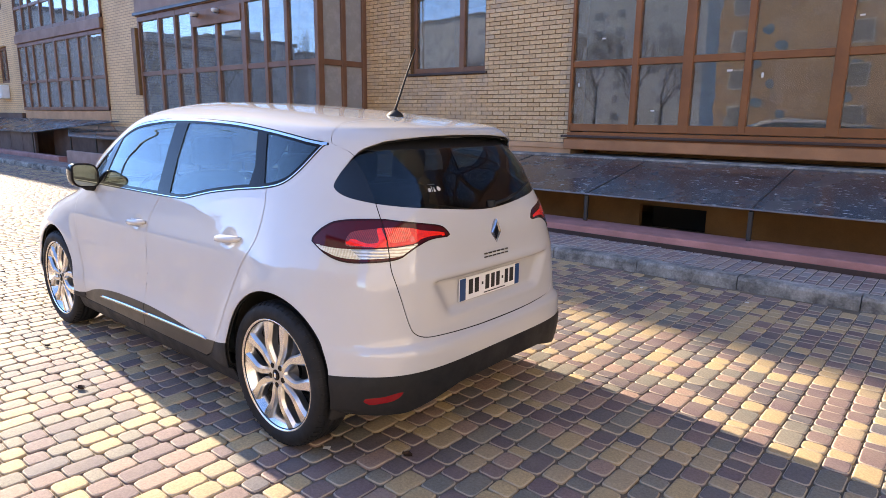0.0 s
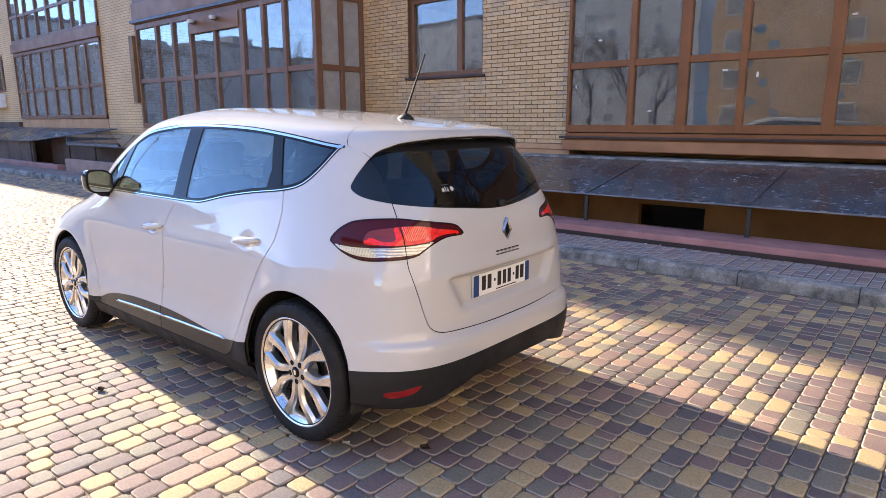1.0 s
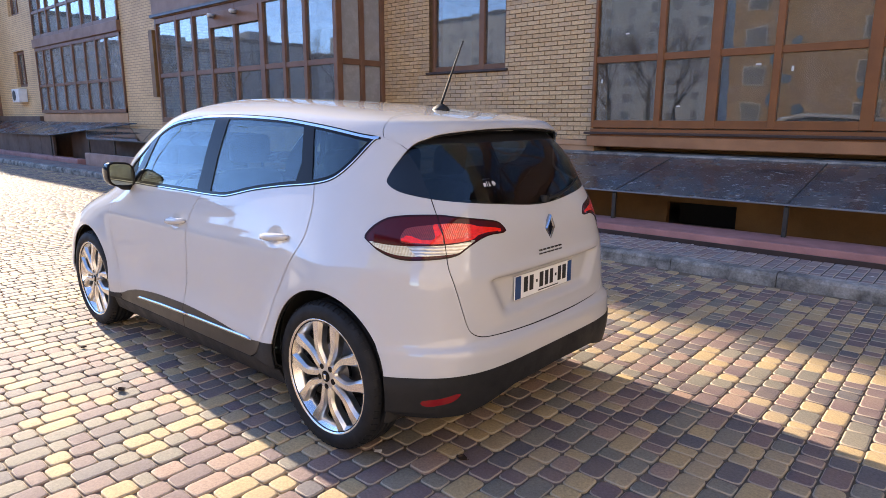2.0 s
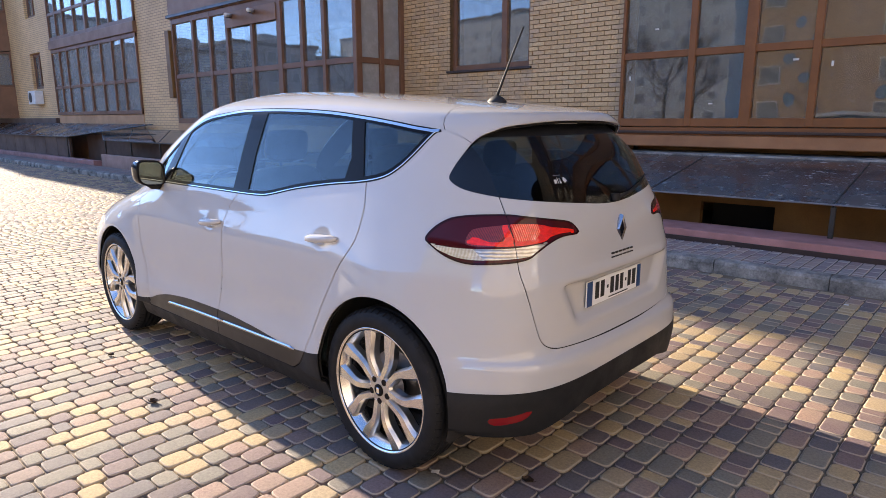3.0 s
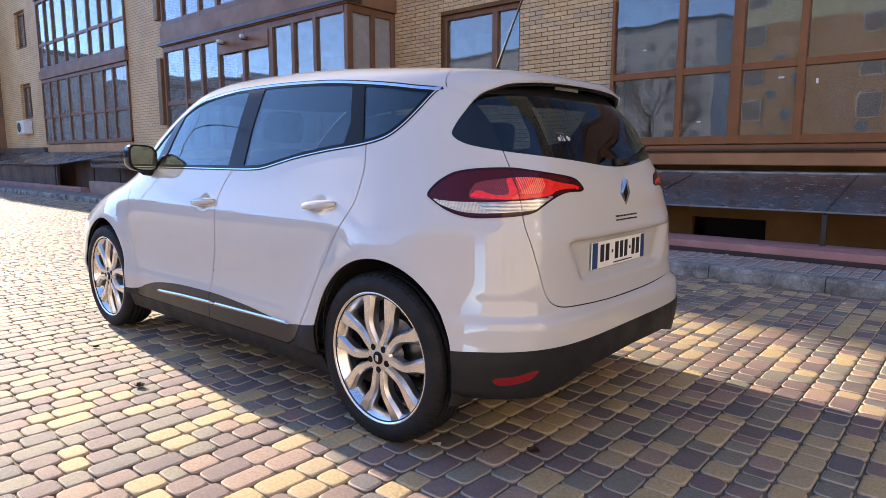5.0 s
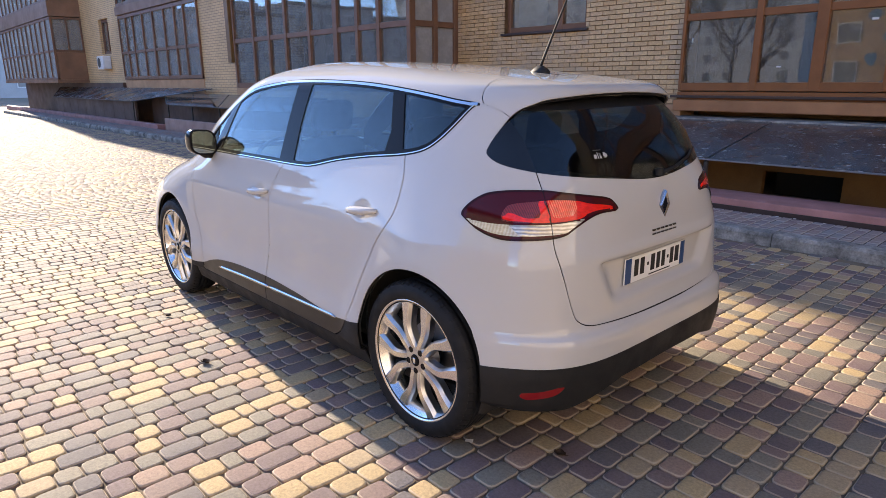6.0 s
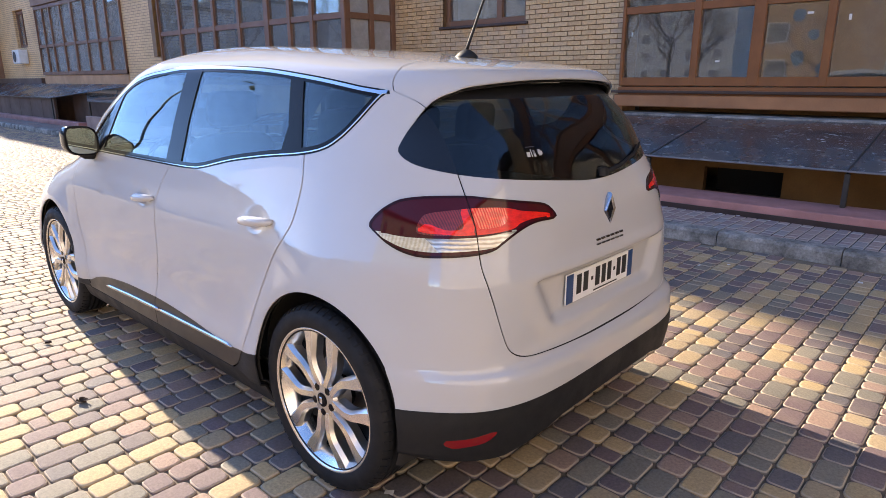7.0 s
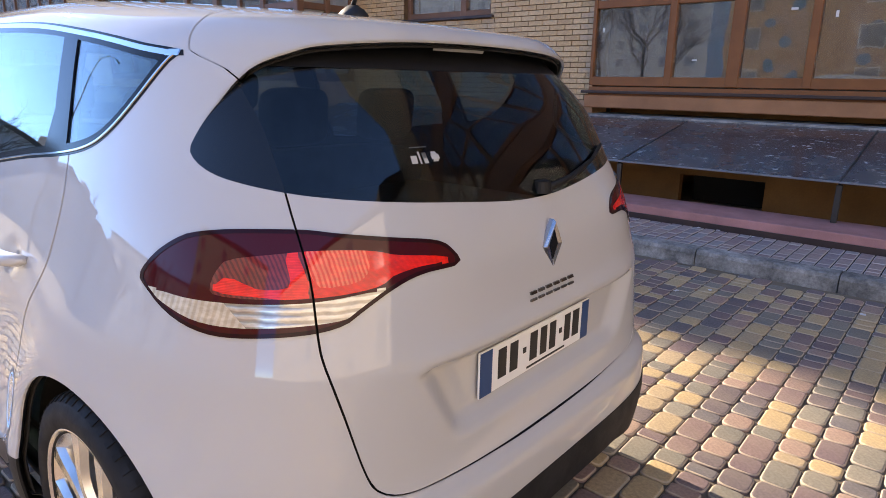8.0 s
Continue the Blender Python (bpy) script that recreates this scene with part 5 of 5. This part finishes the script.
for mr in (False, True):
    doors = []
    for dn, cl, gl, hx, hz in (("front_door", "front_cladding", "front_glass", -1.39, 0.932), ("rear_door", "rear_cladding", "rear_glass", -0.385, 0.964)):
        d = part(dn, panel_mesh(dn, idx(dn), m_paint, mirror=mr), m_paint, car)
        part("cladding", panel_mesh("cladding", idx(cl), m_cladding, mirror=mr), m_cladding, d, "black plastic door cladding")
        part("window", panel_mesh("window", idx(gl), m_sideglass, mirror=mr, thick=0.005, outset=-0.003), m_sideglass, d, "tinted side window")
        # grip: a curved bar on two feet over a shallow cup
        sg = 1 if mr else -1
        yb = skin_y(hx, hz)
        s = Shape()
        ring = []
        for k in range(9):
            u = -1 + k / 4
            h = 0.0215 * (1 - 0.35 * u * u) * (0.55 if abs(u) > 0.99 else 1)
            o = yb + 0.012 + 0.026 * (1 - u ** 4)
            ring.append([(hx + 0.112 * u, sg * (o - 0.011), hz + 0.010 * u - h), (hx + 0.112 * u, sg * (o + 0.008), hz + 0.010 * u - h * 0.6), (hx + 0.112 * u, sg * (o + 0.008), hz + 0.010 * u + h * 0.6), (hx + 0.112 * u, sg * (o - 0.011), hz + 0.010 * u + h)])
        s.grid(ring, True, True)
        part("handle", s, m_paint, d, smooth=True)
    part("quarter_window", panel_mesh("quarter_window", idx("quarter_glass"), m_sideglass, mirror=mr, thick=0.005, outset=-0.003), m_sideglass, car, "tinted quarter window")
    part("front_quarter_window", panel_mesh("front_quarter_window", idx("front_quarter_glass"), m_sideglass, mirror=mr, thick=0.005, outset=-0.003), m_sideglass, car)
    part("pillar_trim", panel_mesh("pillar_trim", idx("pillar"), m_gloss, mirror=mr, thick=0.008, outset=0.001), m_gloss, car, "gloss black pillar trim")
    part("window_trim", panel_mesh("window_trim", idx("chrome"), m_winchrome, mirror=mr, thick=0.012, outset=0.004), m_winchrome, car, "chrome trim round the side windows")
# dark lining behind all panels closes gaps and cabin; black paints the gaps' shade
shell_ids = [i for i, n in enumerate(names) if n in ("body", "front_door", "rear_door", "gap", "front_cladding", "rear_cladding", "sill", "rear_bumper", "lower_bumper", "hatch", "spoiler", "lamp", "lamp_border", "lamp_red", "lamp_guide", "lamp_grid", "lamp_cream", "lamp_clear", "reflector", "bonnet", "pillar", "chrome")]
part("lining", panel_mesh("lining", shell_ids, m_dark, True, thick=0.004, outset=-0.022), m_dark, car, "black inner lining that paints the panel gaps dark")
part("underbody", Shape().box(-2.35, 0.34, -0.80, 0.80, 0.20, 0.27, 0.02), m_plastic, car)
for mr in (-1, 1):
    for c in ARCHES:
        s = Shape()
        rows = []
        for k in range(73):
            a = math.pi * (-0.12 + 1.24 * k / 72)
            rows.append([(c[0] + (c[2] + q) * math.cos(a), mr * w, c[1] + (c[2] + q) * math.sin(a)) for q, w in ((0.004, 0.845), (0.02, 0.835), (0.03, 0.55), (-0.30, 0.55))])
        s.grid(rows)
        part("wheel_housing", s, m_dark, car, "black wheel arch liner", smooth=True)

# lamps: dark lens body with red and clear chambers
lamps = {}
for mr in (False, True):
    lamps[mr] = part("rear_lamp", panel_mesh("rear_lamp", idx("lamp"), m_darkred, mirror=mr, thick=0.03, outset=0.002), m_darkred, car, "smoked red rear lamp wrapping round the corner")

# ---- wheels ----


def spoke_mesh(hand, sg):
    """One alloy spoke: it leaves the hub beside its twin and parts from it towards the rim. Machined face, painted flanks."""
    knots = [(0.050, 0.019, 0.010, 0.018), (0.085, 0.023, 0.006, 0.0185), (0.125, 0.028, 0.004, 0.0195), (0.160, 0.042, 0.004, 0.022), (0.190, 0.064, 0.005, 0.026), (0.226, 0.088, 0.007, 0.034), (0.264, 0.106, 0.009, 0.043)]
    line = rounded(knots, 4, False)
    path, wid = line[:, :3].tolist(), line[:, 3].tolist()
    rows = []
    for k, (r, t, d) in enumerate(path):
        w = wid[k]
        q, p0 = path[min(k + 1, len(path) - 1)], path[max(k - 1, 0)]
        dr, dt = q[0] - p0[0], q[1] - p0[1]
        l = math.hypot(dr, dt)
        nr_, nt_ = -dt / l, dr / l
        row = []
        for off, dep in ((-0.60, 0.0), (-0.66, 0.002), (-0.98, 0.016), (-0.85, 0.05), (0.85, 0.05), (0.98, 0.016), (0.66, 0.002), (0.60, 0.0)):
            row.append((r + nr_ * off * w, sg * -(d + dep), hand * (t + nt_ * off * w)))
        rows.append(row)
    s = Shape().grid(rows, True, True)
    me = s.mesh("spoke", m_alloy_cut)
    me.materials.append(m_alloy)
    for i, f in enumerate(me.polygons):
        f.material_index = 0 if i % 8 == 7 and i < 8 * (len(path) - 1) else 1
        f.use_smooth = True
    bm = bmesh.new()
    bm.from_mesh(me)
    bmesh.ops.recalc_face_normals(bm, faces=bm.faces)
    bm.to_mesh(me)
    bm.free()
    me.set_sharp_from_angle(angle=radians(24))
    return me


SPOKES = {(h, g): spoke_mesh(h, g) for h in (-1, 1) for g in (-1, 1)}


def wheel(wx, sg, turn):
    y0 = sg * 0.862
    R = pose(wx, y0, 0.354, 0, turn, 0)
    # hub boss and rim barrel
    sides = Shape()
    sides.lathe([(0.0, -sg * 0.008), (0.030, -sg * 0.008), (0.064, -sg * 0.012), (0.072, -sg * 0.025), (0.070, -sg * 0.09)], 40)
    rim = Shape().lathe([(0.280, -sg * 0.003), (0.277, sg * 0.003), (0.271, sg * 0.003), (0.265, -sg * 0.006), (0.240, -sg * 0.028), (0.230, -sg * 0.06), (0.238, -sg * 0.16), (0.25, -sg * 0.18)], 72)
    w = part("wheel", sides, m_alloy, car, "five twin-spoke silver alloy wheel")
    w.matrix_basis = R
    for k in range(5):
        for hand in (-1, 1):
            sp = part("spoke", SPOKES[(hand, sg)], m_alloy, w, "silver spoke with a bright machined face")
            sp.matrix_basis = pose(0, 0, 0, 0, 90 - 72 * k, 0)
    part("rim", rim, m_alloy_cut, w, smooth=True)
    # tyre with grooved tread
    prof = [(0.262, -0.006), (0.278, 0.004), (0.294, 0.010), (0.317, 0.009), (0.338, 0.000), (0.349, -0.014), (0.3535, -0.028)]
    for g in (-0.050, -0.080, -0.110, -0.140):
        prof += [(0.355, g + 0.009), (0.347, g + 0.006), (0.347, g - 0.001), (0.355, g - 0.004)]
    prof += [(0.3535, -0.160), (0.345, -0.178), (0.315, -0.196), (0.27, -0.196), (0.25, -0.185)]
    t = Shape().lathe([(r_, sg * h) for r_, h in prof], 96)
    ty = part("tyre", t, m_rubber, w, "black low-profile tyre", smooth=True)
    # shoulder blocks
    s = Shape()
    for k in range(60):
        a = 2 * math.pi * k / 60
        c_, n_ = math.cos(a), math.sin(a)
        pts = []
        for da in (-0.020, 0.020):
            for r_, h in ((0.3415, 0.0005), (0.3515, -0.013), (0.3560, -0.030), (0.345, -0.03), (0.334, -0.006)):
                pts.append((r_ * math.cos(a + da), sg * h, r_ * math.sin(a + da)))
        s.grid([pts[:5], pts[5:]], True, True)
    tagged(part("tread_pattern", s, m_rubber, w), kind="stuff")
    part("hub_cap", Shape().lathe([(0.0, -sg * 0.002), (0.020, -sg * 0.003), (0.027, -sg * 0.006), (0.028, -sg * 0.015)], 28), m_gloss, w, "black hub cap")
    part("cap_badge", Shape().box(-0.008, 0.008, min(-sg * 0.003, sg * 0.0005), max(-sg * 0.003, sg * 0.0005), -0.013, 0.013, 0.002), m_chrome, w)
    for k in range(5):
        a = radians(-90 + 72 * k)
        b = Shape().lathe([(0.0, -sg * 0.0085), (0.0135, -sg * 0.0085), (0.0145, -sg * 0.0095), (0.0145, -sg * 0.02)], 14, "y", (0.050 * math.cos(a), 0, 0.050 * math.sin(a)))
        part("bolt_hole", b, m_gloss, w)
    part("brake_disc", Shape().lathe([(0.06, -sg * 0.115), (0.15, -sg * 0.115), (0.15, -sg * 0.135), (0.06, -sg * 0.135)], 40), m_disc, w)
    part("back_plate", Shape().lathe([(0.0, -sg * 0.15), (0.225, -sg * 0.15), (0.235, -sg * 0.175)], 40), m_plastic, w)
    return w


for wx, turn in ((0.0, 0), (-2.734, 20)):
    for sg in (-1, 1):
        wheel(wx, sg, turn)

# ---- lamp chambers ----
for nm, mat, lb, keep in (("lamp_red", m_red, "red lamp chamber", lambda i: v_hatch[i] < 0), ("lamp_red", m_red_deep, "dark red lamp chamber", lambda i: v_hatch[i] > 0), ("lamp_guide", m_red_guide, "bright red curved light guide", lambda i: True),
                          ("lamp_border", m_lampedge, "dark maroon edge of the lamp", lambda i: abs(v_hatch[i]) > GAP), ("lamp_grid", m_red_grid, "ribbed red block", lambda i: True), ("lamp_clear", m_clear, "clear reversing lamp chamber", lambda i: True), ("lamp_cream", m_cream, "warm clear end of the lamp", lambda i: True)):
    for mr in (False, True):
        part("chamber", panel_mesh("chamber", [i for i in idx(nm) if keep(i)], mat, mirror=mr, thick=0.02, outset=0.0028 if nm == "lamp_red" else 0.0034), mat, lamps[mr], lb)

# ---- tail: plate, badge, letters, wiper, third brake lamp ----


def tail_plate(y0, y1, z0, z1, out, mat, name, parent, label="", thick=0.004):
    """A thin plate bent to the tail between two places across and up."""
    s = Shape()
    front = [[(skin_x(y, z) + out, y, z) for y in np.linspace(y0, y1, 7)] for z in (z0, z1)]
    back = [[(x - thick, y, z) for x, y, z in r_] for r_ in front]
    s.grid(front).grid(back)
    s.grid([front[0], back[0]]).grid([front[1], back[1]])
    s.grid([[front[0][0], front[1][0]], [back[0][0], back[1][0]]]).grid([[front[0][-1], front[1][-1]], [back[0][-1], back[1][-1]]])
    return part(name, s, mat, parent, label)


PZ, PX = 0.775, max(skin_x(0.26, 0.775), skin_x(0.0, 0.73)) + 0.006
plate = part("number_plate", Shape().box(PX, PX + 0.006, -0.28, 0.215, PZ - 0.055, PZ + 0.055, 0.002), m_sign, hatch, "white number plate with blue ends")
part("plate_end", Shape().box(PX + 0.0062, PX + 0.0072, -0.278, -0.234, PZ - 0.053, PZ + 0.053), m_blue, plate)
part("plate_end", Shape().box(PX + 0.0062, PX + 0.0072, 0.176, 0.213, PZ - 0.053, PZ + 0.053), m_blue, plate)
for y0, w in ((-0.196, 0.044), (-0.146, 0.044), (-0.088, 0.018), (-0.056, 0.044), (-0.006, 0.040), (0.040, 0.040), (0.090, 0.018), (0.118, 0.040), (0.163, 0.046)):
    y0 = y0 * 0.94 - 0.026
    h = 0.007 if w < 0.02 else 0.036
    part("plate_bar", Shape().box(PX + 0.0062, PX + 0.0074, y0, y0 + w * 0.72, PZ - h + 0.006, PZ + h + 0.006), m_ink, plate)
part("plate_bar", Shape().box(PX + 0.0062, PX + 0.0072, -0.09, 0.09, PZ - 0.047, PZ - 0.042), m_ink, plate)
# diamond badge
bz, bh, bw = 1.022, 0.062, 0.040
bxx = skin_x(0, bz) + 0.004
s = Shape()
outer = [(bxx, 0, bz + bh), (bxx, bw, bz), (bxx, 0, bz - bh), (bxx, -bw, bz)]
mid = [(bxx + 0.007, 0, bz + bh * 0.90), (bxx + 0.007, bw * 0.86, bz), (bxx + 0.007, 0, bz - bh * 0.90), (bxx + 0.007, -bw * 0.86, bz)]
inn = [(bxx + 0.004, 0, bz + bh * 0.62), (bxx + 0.004, bw * 0.50, bz), (bxx + 0.004, 0, bz - bh * 0.62), (bxx + 0.004, -bw * 0.50, bz)]
low_ = [(x - 0.012, y, z) for x, y, z in outer]
s.grid([low_, outer, mid, inn], True, True)
badge = part("badge", s, m_badge, hatch, "chrome diamond badge")
core = [(bxx + 0.0046, 0, bz + bh * 0.58), (bxx + 0.0046, bw * 0.46, bz), (bxx + 0.0046, 0, bz - bh * 0.58), (bxx + 0.0046, -bw * 0.46, bz)]
part("badge_core", Shape().grid([core, [(x - 0.003, y, z) for x, y, z in core]], True, True), m_gloss, badge, "black middle of the badge")
for k in range(6):
    y = -0.118 + k * 0.034
    tail_plate(y, y + 0.025, 0.911, 0.9165, 0.006, m_darkchrome, "badge_bar", hatch, "small metal lettering bar" if k == 0 else "")
    tail_plate(y + 0.003, y + 0.028, 0.926, 0.9325, 0.006, m_darkchrome, "badge_bar", hatch)
# rear wiper
s = Shape()
wpts = [(skin_x(y, z) + 0.012, y, z) for y, z in ((0.02, 1.150), (0.15, 1.165), (0.30, 1.195), (0.42, 1.225))]
s.tube(wpts, [0.010, 0.008, 0.006, 0.005], 8)
part("rear_wiper", s, m_plastic, hatch, "black rear wiper", smooth=True)
part("wiper_pivot", Shape().lathe([(0.0, 0.03), (0.022, 0.028), (0.026, 0.0)], 18, "z", (skin_x(0, 1.150) - 0.002, 0.02, 1.140)), m_plastic, hatch)
# third brake lamp under the lip of the spoiler
s = Shape()
s.grid([[(0.347 + dx, y, z) for y in np.linspace(-0.10, 0.10, 5)] for dx, z in ((0.0, 1.466), (0.004, 1.472), (0.004, 1.490), (-0.03, 1.490), (-0.03, 1.466), (0.0, 1.466))])
part("brake_lamp", s, m_white, hatch, "narrow clear brake lamp under the spoiler")
m_sticker = plain("grey_sticker", (0.42, 0.43, 0.43), 0.6)
# pale maker's sticker inside the glass: plain shapes
for y0, y1, z0, z1 in ((-0.375, -0.361, 1.237, 1.252), (-0.354, -0.350, 1.236, 1.259), (-0.343, -0.333, 1.236, 1.256), (-0.324, -0.303, 1.243, 1.252), (-0.320, -0.307, 1.238, 1.243), (-0.320, -0.307, 1.252, 1.257),
                       (-0.368, -0.325, 1.266, 1.268)):
    tail_plate(y0, y1, z0, z1, 0.0015, m_sticker, "sticker", hatch, thick=0.001)

# ---- aerial ----
s = Shape().lathe([(0.036, -0.004), (0.036, 0.004), (0.026, 0.018), (0.012, 0.030), (0.0, 0.033)], 20, "z", (0, 0, 0))
s.v = [(-0.045 + v[0] * 1.5, v[1], 1.571 + v[2]) for v in s.v]
ant = part("aerial", s, m_plastic, car, "black roof aerial", smooth=True)
part("aerial_rod", Shape().tube([(-0.045, 0, 1.596), (-0.03, 0, 1.63), (0.05, 0, 1.80), (0.105, 0, 1.91)], [0.0075, 0.0065, 0.0045, 0.004], 8), m_plastic, ant, smooth=True)

# ---- chrome strip in the door cladding ----
for sg in (-1, 1):
    for x0, x1 in ((-1.93, -1.275), (-1.262, -0.57)):
        s = Shape()
        rows = []
        for x in np.linspace(x0, x1, 20):
            z = float(np.interp(x, (-1.93, -1.6, -1.26, -0.925, -0.57), (0.372, 0.386, 0.393, 0.399, 0.404)))
            y = skin_y(x, z)
            h = 0.0095 * (1 if -1.9 < x < -0.6 else 0.3)
            rows.append([(x, sg * (y + o), z + dz) for o, dz in ((-0.002, -h), (0.007, -h * 0.8), (0.009, 0.0), (0.006, h), (-0.002, h))])
        s.grid(rows, True, True)
        part("trim_strip", s, m_winchrome, car, "chrome strip along the sill cladding", smooth=True)

# ---- door mirrors ----
for sg in (-1, 1):
    s = Shape()
    rows = []
    for x, k in ((-2.20, 0.30), (-2.185, 0.62), (-2.155, 0.86), (-2.11, 0.98), (-2.06, 1.0), (-2.035, 0.97), (-2.032, 0.90), (-2.045, 0.86)):
        row = []
        for a in np.linspace(0, 2 * np.pi, 33)[:-1]:
            c_, n_ = np.cos(a), np.sin(a)
            row.append((x, sg * (0.862 + 0.084 * k * np.sign(c_) * abs(c_) ** 0.55 + 0.01 * (1 - k)), 1.166 + 0.080 * k * np.sign(n_) * abs(n_) ** 0.6 + 0.012 * c_ * k))
        rows.append(row)
    s.grid(rows, True, True)
    mi = part("door_mirror", s, m_gloss, car, "black door mirror", smooth=True)
    face = [(-2.041, sg * (0.862 + 0.074 * np.sign(np.cos(a)) * abs(np.cos(a)) ** 0.55), 1.166 + 0.069 * np.sign(np.sin(a)) * abs(np.sin(a)) ** 0.6 + 0.012 * np.cos(a)) for a in np.linspace(0, 2 * np.pi, 33)[:-1]]
    part("mirror_glass", Shape().add(face, [tuple(range(32))]), m_mirror, mi)
    part("mirror_foot", Shape().tube([(-2.10, sg * 0.76, 1.085), (-2.10, sg * 0.84, 1.092), (-2.10, sg * 0.86, 1.11)], [0.036, 0.030, 0.030], 12), m_plastic, mi, smooth=True)

# ---- cabin ----


def cushion(x0, x1, y0, y1, z0, z1, lean=0.0, mat=None, name="seat", parent=None, e=0.45):
    """A padded block with full, rounded edges."""
    cx, cy, cz = (x0 + x1) / 2, (y0 + y1) / 2, (z0 + z1) / 2
    f = lambda v: math.copysign(abs(v) ** e, v)
    rows = []
    for i in range(17):
        p_ = -math.pi / 2 + math.pi * i / 16
        row = []
        for j in range(28):
            q = 2 * math.pi * j / 28
            z = cz + (z1 - z0) / 2 * f(math.sin(p_))
            row.append((cx + (x1 - x0) / 2 * f(math.cos(p_)) * f(math.cos(q)) + lean * (z - z0), cy + (y1 - y0) / 2 * f(math.cos(p_)) * f(math.sin(q)), z))
        rows.append(row)
    return part(name, Shape().grid(rows, True), mat or m_cloth, parent or car, smooth=True)


for yc in (-0.37, 0.37):
    st = cushion(-1.95, -1.45, yc - 0.25, yc + 0.25, 0.55, 0.72)
    cushion(-1.56, -1.40, yc - 0.24, yc + 0.24, 0.66, 1.22, 0.30, name="backrest", parent=st)
    cushion(-1.37, -1.27, yc - 0.13, yc + 0.13, 1.25, 1.43, 0.15, name="headrest", parent=st)
bench = cushion(-1.05, -0.50, -0.66, 0.66, 0.55, 0.72)
cushion(-0.60, -0.44, -0.66, 0.66, 0.66, 1.17, 0.32, name="backrest", parent=bench)
for yc in (-0.42, 0.0, 0.42):
    cushion(-0.40, -0.30, yc - 0.12, yc + 0.12, 1.18, 1.37, 0.12, name="headrest", parent=bench)
cushion(-2.75, -2.15, -0.72, 0.72, 0.72, 1.05, mat=m_lining, name="dashboard")
part("load_cover", Shape().box(-0.42, 0.34, -0.60, 0.60, 0.99, 1.01, 0.006), m_lining, car)
part("steering_wheel", Shape().lathe([(0.165 + 0.013 * math.cos(a), 0.013 * math.sin(a)) for a in np.linspace(0, 2 * np.pi, 9)], 32, "z"), m_plastic, car, smooth=True).matrix_basis = pose(-2.02, -0.37, 1.02, 0, -62, 0)
part("floor_pan", Shape().box(-2.45, 0.5, -0.74, 0.74, 0.285, 0.31), m_lining, car)
